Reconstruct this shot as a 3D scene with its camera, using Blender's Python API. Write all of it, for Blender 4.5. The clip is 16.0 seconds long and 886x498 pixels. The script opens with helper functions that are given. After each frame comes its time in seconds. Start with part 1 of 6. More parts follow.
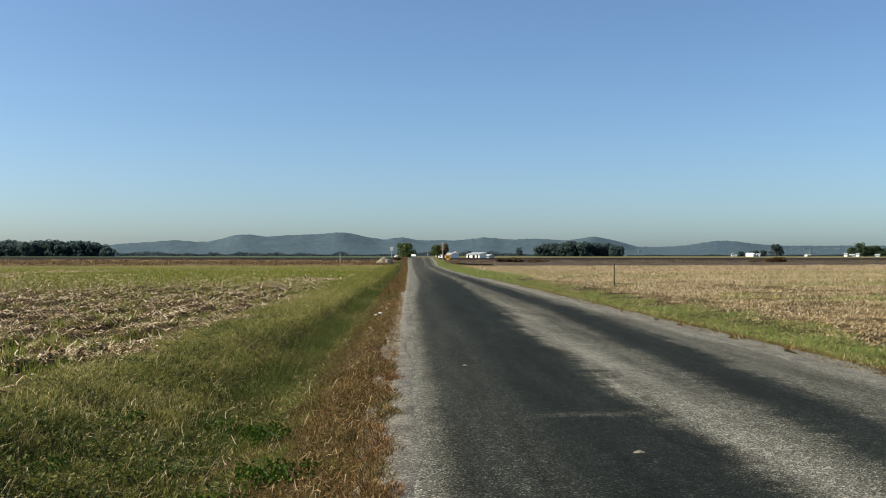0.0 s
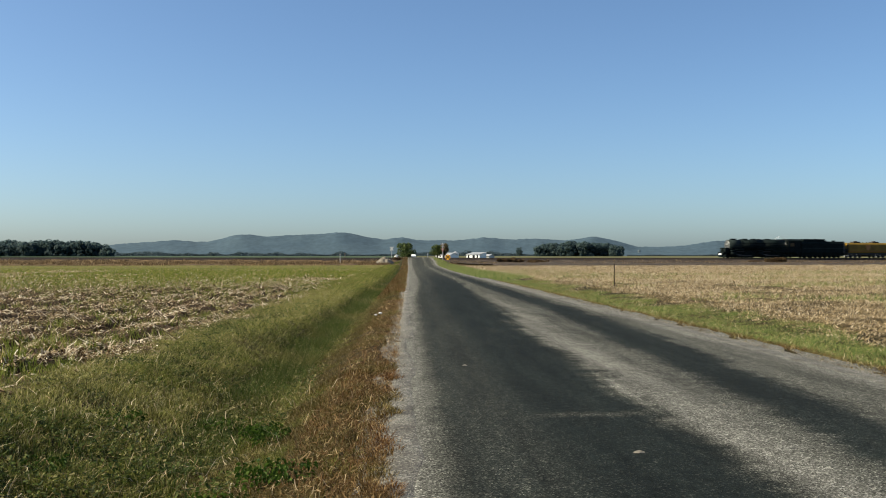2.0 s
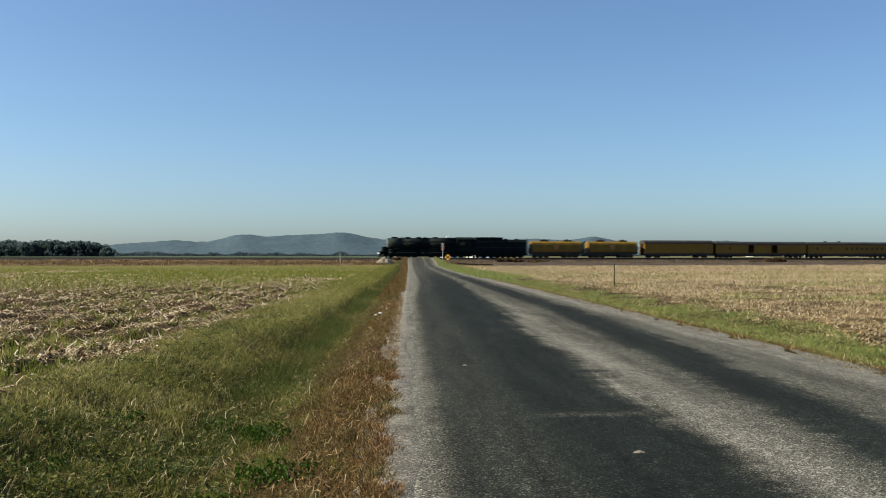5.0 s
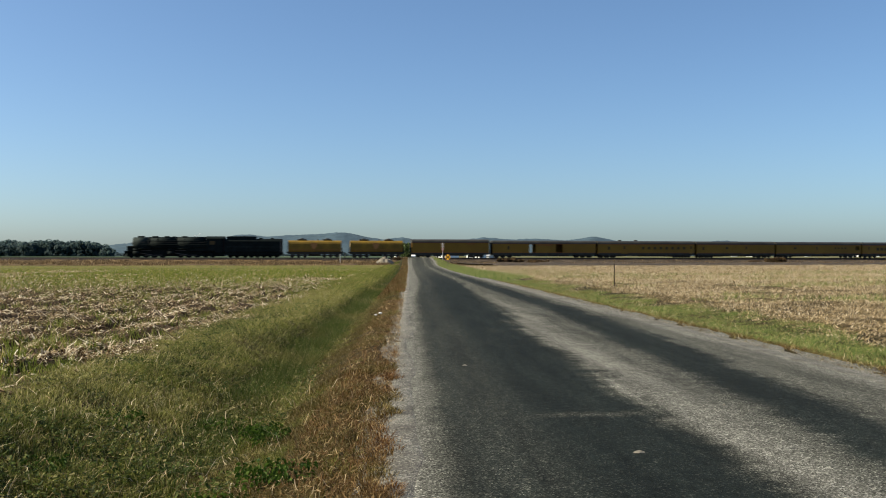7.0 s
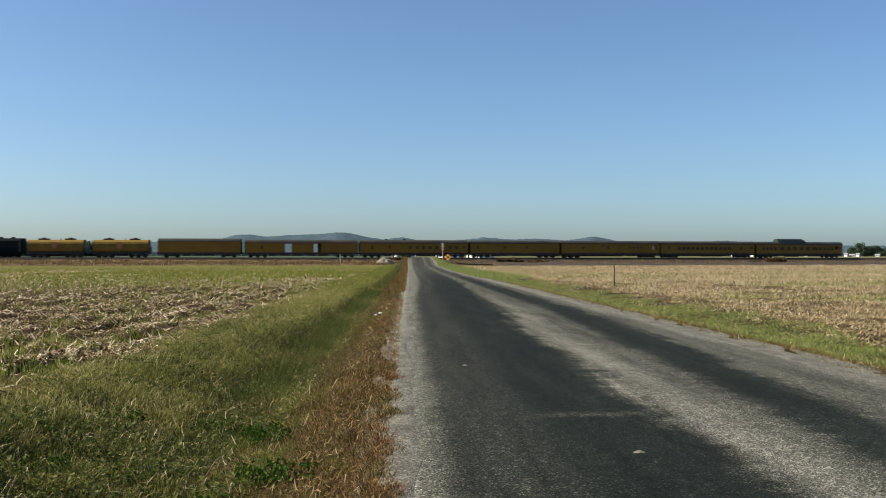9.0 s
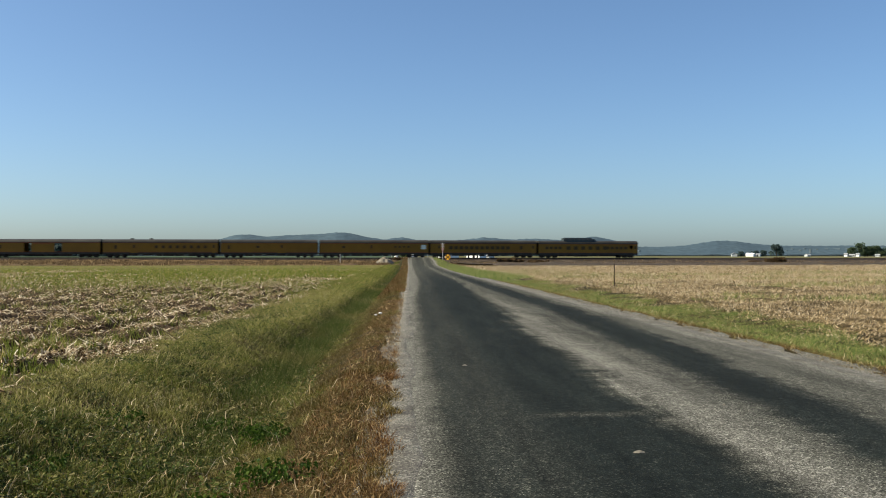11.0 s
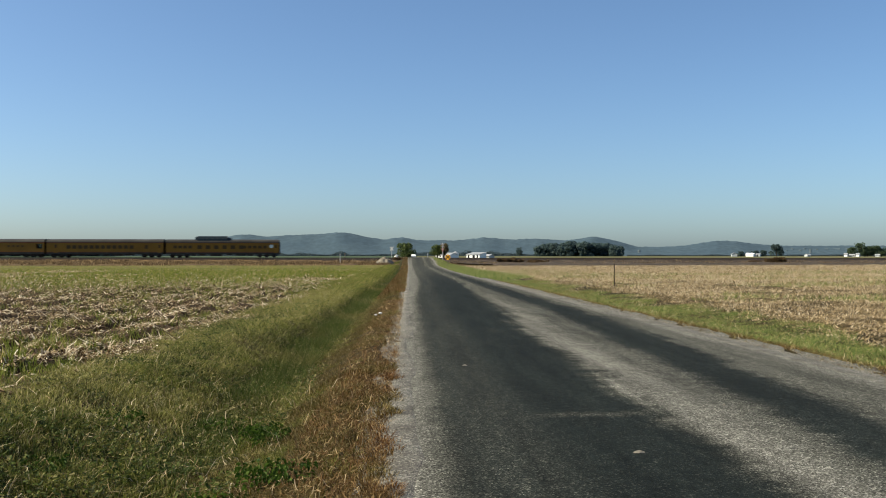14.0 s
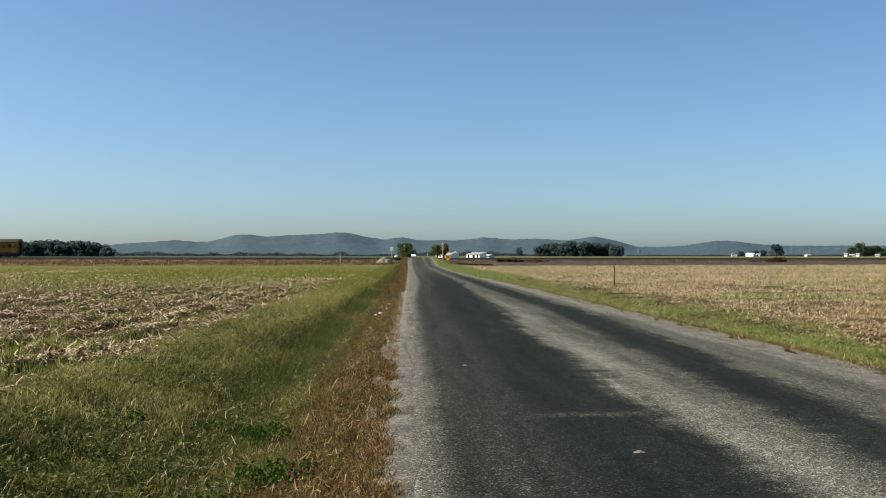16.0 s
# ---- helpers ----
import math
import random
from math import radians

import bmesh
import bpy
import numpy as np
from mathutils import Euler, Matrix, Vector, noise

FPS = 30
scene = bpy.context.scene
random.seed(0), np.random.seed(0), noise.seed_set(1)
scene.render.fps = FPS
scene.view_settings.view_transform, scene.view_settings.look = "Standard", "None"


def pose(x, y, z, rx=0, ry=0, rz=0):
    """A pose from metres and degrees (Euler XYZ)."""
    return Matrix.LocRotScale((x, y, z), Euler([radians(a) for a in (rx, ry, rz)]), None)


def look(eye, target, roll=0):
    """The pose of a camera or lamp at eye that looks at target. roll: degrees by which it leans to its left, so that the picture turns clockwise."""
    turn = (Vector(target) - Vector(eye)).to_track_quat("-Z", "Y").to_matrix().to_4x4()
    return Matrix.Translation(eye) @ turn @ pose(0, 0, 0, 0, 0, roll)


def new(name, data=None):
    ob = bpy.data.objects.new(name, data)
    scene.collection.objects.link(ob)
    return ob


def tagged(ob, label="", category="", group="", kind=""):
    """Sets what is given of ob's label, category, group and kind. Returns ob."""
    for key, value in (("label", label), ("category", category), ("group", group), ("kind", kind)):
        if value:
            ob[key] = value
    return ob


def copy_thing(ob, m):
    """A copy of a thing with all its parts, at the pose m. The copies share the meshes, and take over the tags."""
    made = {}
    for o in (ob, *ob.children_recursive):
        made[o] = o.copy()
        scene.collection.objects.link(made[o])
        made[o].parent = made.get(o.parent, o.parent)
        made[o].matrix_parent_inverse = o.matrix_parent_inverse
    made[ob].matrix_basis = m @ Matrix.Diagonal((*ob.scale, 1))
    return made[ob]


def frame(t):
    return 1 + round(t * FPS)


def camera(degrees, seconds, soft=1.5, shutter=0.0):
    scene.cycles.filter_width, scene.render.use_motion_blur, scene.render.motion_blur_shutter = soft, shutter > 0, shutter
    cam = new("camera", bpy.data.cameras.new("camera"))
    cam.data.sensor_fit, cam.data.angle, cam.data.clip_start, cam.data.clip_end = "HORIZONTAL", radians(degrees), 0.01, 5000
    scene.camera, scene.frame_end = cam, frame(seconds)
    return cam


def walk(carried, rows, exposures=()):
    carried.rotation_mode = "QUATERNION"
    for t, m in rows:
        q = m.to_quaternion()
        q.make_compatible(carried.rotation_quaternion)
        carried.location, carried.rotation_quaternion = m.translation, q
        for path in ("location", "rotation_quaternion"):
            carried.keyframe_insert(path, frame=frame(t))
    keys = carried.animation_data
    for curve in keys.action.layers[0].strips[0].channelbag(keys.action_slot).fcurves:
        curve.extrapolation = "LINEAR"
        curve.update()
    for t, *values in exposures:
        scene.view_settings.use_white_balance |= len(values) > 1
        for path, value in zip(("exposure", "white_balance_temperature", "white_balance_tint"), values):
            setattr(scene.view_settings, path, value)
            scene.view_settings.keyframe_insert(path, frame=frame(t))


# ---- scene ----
# ---------------- camera ----------------
cam = camera(49.5, 16.0, soft=1.0, shutter=0.5)
EYE = (0.0, 0.0, 1.3)
AHEAD = look(EYE, (0.0, 100.0, 1.3 + 0.70))
walk(cam, [(0, AHEAD), (16, AHEAD)], exposures=[(0, 1.0), (16, 1.0)])

# ---------------- sky and sun ----------------
SUN_EL, SUN_AZ = 36.0, 266.0     # degrees; azimuth clockwise from +y
world = bpy.data.worlds.new("clear_sky")
scene.world = world
world.use_nodes = True
wn = world.node_tree.nodes
sky = wn.new("ShaderNodeTexSky")
sky.sky_type = 'NISHITA'
sky.sun_disc = False
sky.sun_elevation, sky.sun_rotation = radians(SUN_EL), radians(SUN_AZ)
sky.air_density, sky.dust_density, sky.ozone_density = 0.8, 1.2, 4.0
tint = wn.new("ShaderNodeMix")
tint.data_type, tint.blend_type = 'RGBA', 'MULTIPLY'
tint.inputs[0].default_value, tint.inputs[7].default_value = 1.0, (0.882, 0.968, 0.985, 1)
world.node_tree.links.new(sky.outputs[0], tint.inputs[6])
world.node_tree.links.new(tint.outputs[2], wn["Background"].inputs[0])
wn["Background"].inputs[1].default_value = 0.0755
sun = new("sun", bpy.data.lights.new("sun", 'SUN'))
sun.data.energy, sun.data.angle, sun.data.color = 5.0, radians(0.53), (1.0, 0.9, 0.68)
el, az = radians(SUN_EL), radians(SUN_AZ)
to_sun = Vector((math.sin(az) * math.cos(el), math.cos(az) * math.cos(el), math.sin(el)))
sun.matrix_world = look(to_sun * 60, (0, 0, 0))


# ---------------- materials ----------------
def node_mat(name, rough=0.8, metal=0.0):
    m = bpy.data.materials.new(name)
    m.use_nodes = True
    b = m.node_tree.nodes["Principled BSDF"]
    b.inputs["Roughness"].default_value, b.inputs["Metallic"].default_value = rough, metal
    return m, m.node_tree.nodes, m.node_tree.links, b


def ramp(nodes, stops):
    r = nodes.new("ShaderNodeValToRGB")
    while len(r.color_ramp.elements) < len(stops):
        r.color_ramp.elements.new(0.5)
    for e, (p, c) in zip(r.color_ramp.elements, stops):
        e.position, e.color = p, (*c, 1)
    return r


def mix(nodes, links, fac, a, b, kind='MIX'):
    n = nodes.new("ShaderNodeMix")
    n.data_type, n.blend_type = 'RGBA', kind
    for sock, v in ((n.inputs[0], fac), (n.inputs[6], a), (n.inputs[7], b)):
        if isinstance(v, (int, float)):
            sock.default_value = v
        elif isinstance(v, tuple):
            sock.default_value = (*v, 1)
        else:
            links.new(v, sock)
    return n.outputs[2]


def noise_tex(nodes, links, scale, detail=4.0, vec=None, rough=0.55):
    n = nodes.new("ShaderNodeTexNoise")
    n.inputs["Scale"].default_value, n.inputs["Detail"].default_value = scale, detail
    n.inputs["Roughness"].default_value = rough
    if vec is not None:
        links.new(vec, n.inputs["Vector"])
    return n.outputs["Fac"]


def coords(nodes, links, scale=(1, 1, 1)):
    tc, mp = nodes.new("ShaderNodeTexCoord"), nodes.new("ShaderNodeMapping")
    mp.inputs["Scale"].default_value = scale
    links.new(tc.outputs["Object"], mp.inputs["Vector"])
    return mp.outputs["Vector"]


def surf(name, c1, c2, big=0.5, fine=12.0, rough=0.8, metal=0.0, bump=0.02, grit=0.35, stretch=(1, 1, 1), spec=0.3):
    """Two colours in large patches, fine grit over them and a matching relief."""
    m, n, l, b = node_mat(name, rough, metal)
    b.inputs["Specular IOR Level"].default_value = 0.08 if rough > 0.84 else spec
    v = coords(n, l, stretch)
    f1 = noise_tex(n, l, big, 5, v)
    r1 = ramp(n, [(0.35, c1), (0.68, c2)])
    l.new(f1, r1.inputs[0])
    f2 = noise_tex(n, l, fine, 6, v)
    r2 = ramp(n, [(0.3, (1 - grit,) * 3), (0.7, (1 + grit * 0.6,) * 3)])
    l.new(f2, r2.inputs[0])
    l.new(mix(n, l, 1.0, r1.outputs[0], r2.outputs[0], 'MULTIPLY'), b.inputs["Base Color"])
    if bump:
        bp = n.new("ShaderNodeBump")
        bp.inputs["Strength"].default_value, bp.inputs["Distance"].default_value = 0.8, bump
        l.new(f2, bp.inputs["Height"])
        l.new(bp.outputs[0], b.inputs["Normal"])
    return m


def blade_mat(name, stops, other=None, patch=0.6, rough=0.65, cut=(0.42, 0.62), thin=0.36):
    """Each blade takes its own colour; a second mix of colours comes in by patches."""
    m, n, l, b = node_mat(name, rough)
    g = n.new("ShaderNodeNewGeometry")
    r1 = ramp(n, stops)
    l.new(g.outputs["Random Per Island"], r1.inputs[0])
    col = r1.outputs[0]
    if other:
        r2 = ramp(n, other)
        l.new(g.outputs["Random Per Island"], r2.inputs[0])
        f = noise_tex(n, l, patch, 3, coords(n, l))
        fr = ramp(n, [(cut[0], (0, 0, 0)), (cut[1], (1, 1, 1))])
        l.new(f, fr.inputs[0])
        col = mix(n, l, fr.outputs[0], r1.outputs[0], r2.outputs[0])
    l.new(col, b.inputs["Base Color"])
    b.inputs["Specular IOR Level"].default_value = 0.12
    tr, ms = n.new("ShaderNodeBsdfTranslucent"), n.new("ShaderNodeMixShader")
    l.new(col, tr.inputs[0])
    ms.inputs[0].default_value = thin
    l.new(b.outputs[0], ms.inputs[1])
    l.new(tr.outputs[0], ms.inputs[2])
    l.new(ms.outputs[0], n["Material Output"].inputs[0])
    return m


def glow_mat(name, colour, strength):
    m, n, l, b = node_mat(name, 0.3)
    b.inputs["Base Color"].default_value = (*colour, 1)
    b.inputs["Emission Color"].default_value = (*colour, 1)
    b.inputs["Emission Strength"].default_value = strength
    return m


def road_mat():
    """Worn chip-seal: bare pale stone between and beside two dark bled wheel paths, in lobes."""
    m, n, l, b = node_mat("chip_seal", 0.75)
    tc = n.new("ShaderNodeTexCoord")
    sep = n.new("ShaderNodeSeparateXYZ")
    l.new(tc.outputs["Object"], sep.inputs[0])

    def math_node(op, a, c=None, clamp=False):
        k = n.new("ShaderNodeMath")
        k.operation, k.use_clamp = op, clamp
        for s, v in zip(k.inputs, (a, c)):
            if isinstance(v, (int, float)):
                s.default_value = v
            elif v is not None:
                l.new(v, s)
        return k.outputs[0]

    def span(v, a0, a1, to0=0.0, to1=1.0):
        k = n.new("ShaderNodeMapRange")
        k.interpolation_type = 'SMOOTHSTEP'
        l.new(v, k.inputs[0])
        for s, q in zip(k.inputs[1:5], (a0, a1, to0, to1)):
            s.default_value = q
        return k.outputs[0]
    # edges of the tar swing with distance and end in tongues that reach across
    along = sep.outputs[1]
    lobes = noise_tex(n, l, 1.0, 3, coords(n, l, (0.5, 0.6, 1)), 0.6)
    tongue = noise_tex(n, l, 1.0, 4, coords(n, l, (0.9, 3.2, 1)), 0.65)
    streak = noise_tex(n, l, 2.2, 4, coords(n, l, (1.6, 0.12, 1)))
    bend = math_node('ADD', math_node('MULTIPLY', math_node('SUBTRACT', lobes, 0.5), 0.55), math_node('MULTIPLY', math_node('SUBTRACT', tongue, 0.5), span(along, 8.0, 20.0, 0.45, 0.9)))
    bend = math_node('ADD', bend, math_node('MULTIPLY', math_node('SUBTRACT', streak, 0.5), 0.3))
    x = math_node('ADD', sep.outputs[0], bend)
    x1 = math_node('SUBTRACT', x, math_node('ADD', span(along, 15.0, 26.0, 0.0, 0.34), span(along, 26.0, 60.0, 0.0, 0.5)))
    x2 = math_node('SUBTRACT', x, span(along, 7.0, 26.0, 0.0, 0.52))
    x3 = math_node('SUBTRACT', x, span(along, 6.0, 20.0, 0.0, 0.62))
    xl = math_node('ADD', sep.outputs[0], math_node('MULTIPLY', math_node('SUBTRACT', lobes, 0.5), 0.25))
    xl = math_node('ADD', xl, math_node('MULTIPLY', math_node('SUBTRACT', streak, 0.5), 0.3))
    xl = math_node('ADD', xl, math_node('MULTIPLY', math_node('SUBTRACT', tongue, 0.5), 0.2))
    xl = math_node('SUBTRACT', xl, span(along, 26.0, 60.0, 0.0, 0.4))
    rise = math_node('ADD', math_node('MULTIPLY', span(xl, 0.02, 0.4), 0.74), math_node('MULTIPLY', span(xl, 0.75, 1.25), 0.26))
    left = math_node('MULTIPLY', rise, span(x1, 1.78, 2.26, 1.0, 0.0))
    right = math_node('MULTIPLY', span(x2, 2.64, 3.16), span(x3, 3.45, 4.0, 1.0, 0.0))
    right = math_node('MULTIPLY', right, 0.95)
    worn = math_node('MULTIPLY', math_node('MULTIPLY', span(x1, 2.4, 2.75), span(x2, 2.6, 2.95, 1.0, 0.0)), 0.42)
    rest = math_node('MULTIPLY', math_node('MULTIPLY', span(x3, 3.75, 4.0), span(sep.outputs[0], 4.4, 4.8, 1.0, 0.0)), 0.32)
    dark = math_node('ADD', math_node('ADD', left, right, True), math_node('ADD', worn, rest), True)
    # a pale seam across the first wheel path
    sy = math_node('ADD', along, math_node('MULTIPLY', streak, 0.5))
    seam = math_node('MULTIPLY', span(sy, 7.8, 7.95), span(sy, 8.0, 8.2, 1.0, 0.0))
    seam = math_node('MULTIPLY', seam, math_node('MULTIPLY', span(sep.outputs[0], 0.8, 1.3), span(sep.outputs[0], 1.8, 2.2, 1.0, 0.0)))
    dark = math_node('MULTIPLY', dark, math_node('SUBTRACT', 1.0, math_node('MULTIPLY', seam, 0.4)))
    patchy = noise_tex(n, l, 1.1, 5, coords(n, l, (1, 0.4, 1)))
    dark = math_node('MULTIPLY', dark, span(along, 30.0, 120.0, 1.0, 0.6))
    dark = math_node('MULTIPLY', dark, span(patchy, 0.22, 0.42, 0.78, 1.0))
    mid = math_node('MULTIPLY', span(x1, 1.95, 2.2), span(x1, 2.45, 3.0, 1.0, 0.3))
    chips = n.new("ShaderNodeTexVoronoi")
    chips.inputs["Scale"].default_value = 115.0
    l.new(tc.outputs["Object"], chips.inputs["Vector"])
    chip = n.new("ShaderNodeSeparateColor")
    l.new(chips.outputs["Color"], chip.inputs[0])
    pale = ramp(n, [(0.0, (0.017, 0.017, 0.014)), (0.45, (0.049, 0.05, 0.042)), (0.85, (0.11, 0.11, 0.092)), (1.0, (0.29, 0.285, 0.245))])
    l.new(chip.outputs[0], pale.inputs[0])
    bare = ramp(n, [(0.0, (0.03, 0.029, 0.026)), (0.4, (0.1, 0.099, 0.089)), (0.8, (0.2, 0.197, 0.18)), (1.0, (0.44, 0.43, 0.4))])
    l.new(chip.outputs[0], bare.inputs[0])
    tar = ramp(n, [(0.0, (0.0048, 0.0068, 0.0062)), (0.72, (0.011, 0.0145, 0.0132)), (0.93, (0.0185, 0.022, 0.0197)), (1.0, (0.058, 0.06, 0.053))])
    l.new(chip.outputs[0], tar.inputs[0])
    shade = ramp(n, [(0.3, (0.55, 0.55, 0.54)), (0.7, (1.3, 1.29, 1.26))])
    l.new(streak, shade.inputs[0])
    # stone by stone, bare or tarred
    grain = math_node('SUBTRACT', dark, math_node('ADD', math_node('MULTIPLY', chip.outputs[1], 0.7), 0.15))
    speck = math_node('ADD', math_node('MULTIPLY', grain, 2.2), 0.5, True)
    rim = math_node('ADD', span(xl, 0.02, 0.3, 0.55, 0.0), span(sep.outputs[0], 4.5, 5.0, 0.0, 0.6), True)
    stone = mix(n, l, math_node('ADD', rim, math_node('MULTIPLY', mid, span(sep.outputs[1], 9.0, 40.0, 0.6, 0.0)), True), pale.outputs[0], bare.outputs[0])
    base = mix(n, l, math_node('ADD', math_node('MULTIPLY', speck, 0.75), math_node('MULTIPLY', dark, 0.25), True), stone, tar.outputs[0])
    base = mix(n, l, 0.8, base, shade.outputs[0], 'MULTIPLY')
    clump = ramp(n, [(0.3, (0.62, 0.62, 0.61)), (0.5, (1.0, 1.0, 1.0)), (0.7, (1.45, 1.45, 1.43))])
    l.new(noise_tex(n, l, 15.0, 3, coords(n, l, (1, 0.55, 1)), 0.7), clump.inputs[0])
    base = mix(n, l, 0.85, base, clump.outputs[0], 'MULTIPLY')
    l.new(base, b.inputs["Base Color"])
    l.new(span(dark, 0.0, 1.0, 0.95, 0.85), b.inputs["Roughness"])
    b.inputs["Specular IOR Level"].default_value = 0.06
    bp = n.new("ShaderNodeBump")
    bp.inputs["Strength"].default_value, bp.inputs["Distance"].default_value = 0.6, 0.008
    l.new(chips.outputs["Distance"], bp.inputs["Height"])
    l.new(bp.outputs[0], b.inputs["Normal"])
    return m


def gravel_mat():
    """Loose pale limestone chippings, stone by stone."""
    m, n, l, b = node_mat("limestone_gravel", 0.9)
    v = coords(n, l)
    chips = n.new("ShaderNodeTexVoronoi")
    chips.inputs["Scale"].default_value = 95.0
    l.new(v, chips.inputs["Vector"])
    one = n.new("ShaderNodeSeparateColor")
    l.new(chips.outputs["Color"], one.inputs[0])
    r = ramp(n, [(0.0, (0.025, 0.024, 0.02)), (0.4, (0.085, 0.082, 0.07)), (0.8, (0.185, 0.18, 0.157)), (1.0, (0.42, 0.41, 0.37))])
    l.new(one.outputs[0], r.inputs[0])
    dirt = ramp(n, [(0.35, (0.62, 0.57, 0.5)), (0.65, (1.1, 1.08, 1.04))])
    l.new(noise_tex(n, l, 2.4, 5, v), dirt.inputs[0])
    l.new(mix(n, l, 1.0, r.outputs[0], dirt.outputs[0], 'MULTIPLY'), b.inputs["Base Color"])
    bp = n.new("ShaderNodeBump")
    bp.inputs["Strength"].default_value, bp.inputs["Distance"].default_value = 0.9, 0.012
    l.new(chips.outputs["Distance"], bp.inputs["Height"])
    l.new(bp.outputs[0], b.inputs["Normal"])
    return m


M_ROAD = road_mat()
M_GRAVEL = gravel_mat()
M_SOIL = surf("tilled_soil", (0.022, 0.013, 0.006), (0.055, 0.035, 0.018), 0.9, 9.0, 0.95, bump=0.05, grit=0.5)
M_VERGE = surf("verge_earth", (0.02, 0.016, 0.007), (0.045, 0.034, 0.016), 0.8, 14.0, 0.95, bump=0.04, grit=0.5)
M_STRAW = surf("straw_litter", (0.036, 0.026, 0.011), (0.11, 0.078, 0.036), 0.35, 8.0, 0.95, bump=0.05, grit=0.55)
M_SPROUT = surf("sprouting_field", (0.095, 0.096, 0.024), (0.15, 0.12, 0.046), 0.12, 2.5, 0.95, bump=0.05, grit=0.4)
M_FAR = surf("far_fields", (0.075, 0.08, 0.035), (0.125, 0.11, 0.055), 0.006, 0.08, 0.95, bump=0.0, grit=0.3)
# darker green for the ground past the tracks, left of the road
M_FARGREEN = surf("far_dark_green_field", (0.04, 0.06, 0.034), (0.06, 0.08, 0.045), 0.006, 0.08, 0.95, bump=0.0, grit=0.3)
M_BANK = surf("dry_bank_earth", (0.03, 0.018, 0.008), (0.19, 0.128, 0.066), 0.55, 1.3, 0.95, bump=0.2, grit=0.6)
M_BANK_DARK = surf("weathered_bank_earth", (0.04, 0.032, 0.026), (0.085, 0.066, 0.05), 0.25, 1.4, 0.95, bump=0.2, grit=0.55)
M_BALLAST = surf("railway_ballast", (0.022, 0.017, 0.015), (0.042, 0.033, 0.029), 0.5, 7.0, 0.95, bump=0.05, grit=0.5)
M_RAIL = surf("rail_steel", (0.06, 0.04, 0.03), (0.1, 0.065, 0.045), 2.0, 20.0, 0.55, 0.6, bump=0.0)
M_TIE = surf("creosoted_timber", (0.03, 0.024, 0.02), (0.06, 0.048, 0.038), 2.0, 20.0, 0.9)
M_PLANK = surf("crossing_planks", (0.07, 0.06, 0.055), (0.13, 0.115, 0.1), 1.0, 12.0, 0.9)
# the ridge's blue is distance haze, painted into its base colour
M_HILL = surf("haze_tinted_hills", (0.046, 0.073, 0.097), (0.054, 0.083, 0.105), 0.01, 0.045, 1.0, bump=0.0, grit=0.2, stretch=(1, 0.6, 1))
M_BLACK = surf("sooty_black_paint", (0.0028, 0.006, 0.006), (0.0065, 0.012, 0.012), 0.8, 6.0, 0.8, 0.0, bump=0.004, spec=0.1)
M_GRAPHITE = surf("graphite_smokebox", (0.012, 0.019, 0.018), (0.022, 0.031, 0.03), 0.8, 6.0, 0.8, 0.0, bump=0.004, spec=0.1)
M_STEEL = surf("worn_steel", (0.16, 0.155, 0.15), (0.3, 0.29, 0.28), 1.5, 10.0, 0.4, 0.7, bump=0.0)
M_YELLOW = surf("golden_yellow_paint", (0.175, 0.088, 0.004), (0.225, 0.117, 0.006), 0.25, 5.0, 0.6, bump=0.0, grit=0.12)
M_ROOF = surf("grey_roof_paint", (0.03, 0.027, 0.021), (0.05, 0.046, 0.037), 0.3, 4.0, 0.5, bump=0.0, grit=0.15)
M_RED = surf("red_stripe_paint", (0.22, 0.045, 0.015), (0.27, 0.06, 0.02), 1.0, 8.0, 0.5, bump=0.0, grit=0.1)
M_UNDER = surf("grey_truck_paint", (0.02, 0.018, 0.014), (0.042, 0.038, 0.03), 1.0, 8.0, 0.6, bump=0.0)
M_GLASS, _n, _l, _b = node_mat("tinted_window_glass", 0.4)
_b.inputs["Base Color"].default_value = (0.055, 0.036, 0.012, 1)
M_DARK = surf("dark_gangway_rubber", (0.008, 0.008, 0.009), (0.016, 0.016, 0.017), 2.0, 12.0, 0.85, bump=0.0)
M_WHITE = surf("white_paint", (0.74, 0.74, 0.72), (0.82, 0.82, 0.8), 0.5, 8.0, 0.6, bump=0.0, grit=0.08)
# white of the far farm walls, greyed in the colour for distance haze
M_DULLWHITE = surf("haze_dimmed_white_boards", (0.36, 0.39, 0.4), (0.46, 0.49, 0.5), 0.5, 8.0, 0.7, bump=0.0, grit=0.12)
M_SHEET = surf("grey_sheet_roof", (0.3, 0.31, 0.32), (0.42, 0.43, 0.44), 0.5, 8.0, 0.5, 0.3, bump=0.0, grit=0.12)
M_SIGN = surf("sign_yellow", (0.72, 0.34, 0.02), (0.8, 0.4, 0.03), 3.0, 20.0, 0.45, bump=0.0, grit=0.08)
M_POST = surf("weathered_post", (0.12, 0.1, 0.085), (0.22, 0.19, 0.165), 3.0, 30.0, 0.85)
M_GALV = surf("galvanised_steel", (0.32, 0.33, 0.34), (0.45, 0.46, 0.47), 3.0, 20.0, 0.45, 0.6, bump=0.0)
M_BARK = surf("tree_bark", (0.05, 0.04, 0.03), (0.1, 0.08, 0.06), 2.0, 9.0, 0.95)
M_TYRE = surf("tyre_rubber", (0.012, 0.012, 0.012), (0.025, 0.025, 0.025), 3.0, 20.0, 0.8)
M_LAMP = glow_mat("lit_headlamp", (1.0, 0.95, 0.85), 3.0)
M_STEAM = surf("white_steam", (0.8, 0.8, 0.8), (0.88, 0.88, 0.88), 1.0, 5.0, 1.0, bump=0.0, grit=0.05)
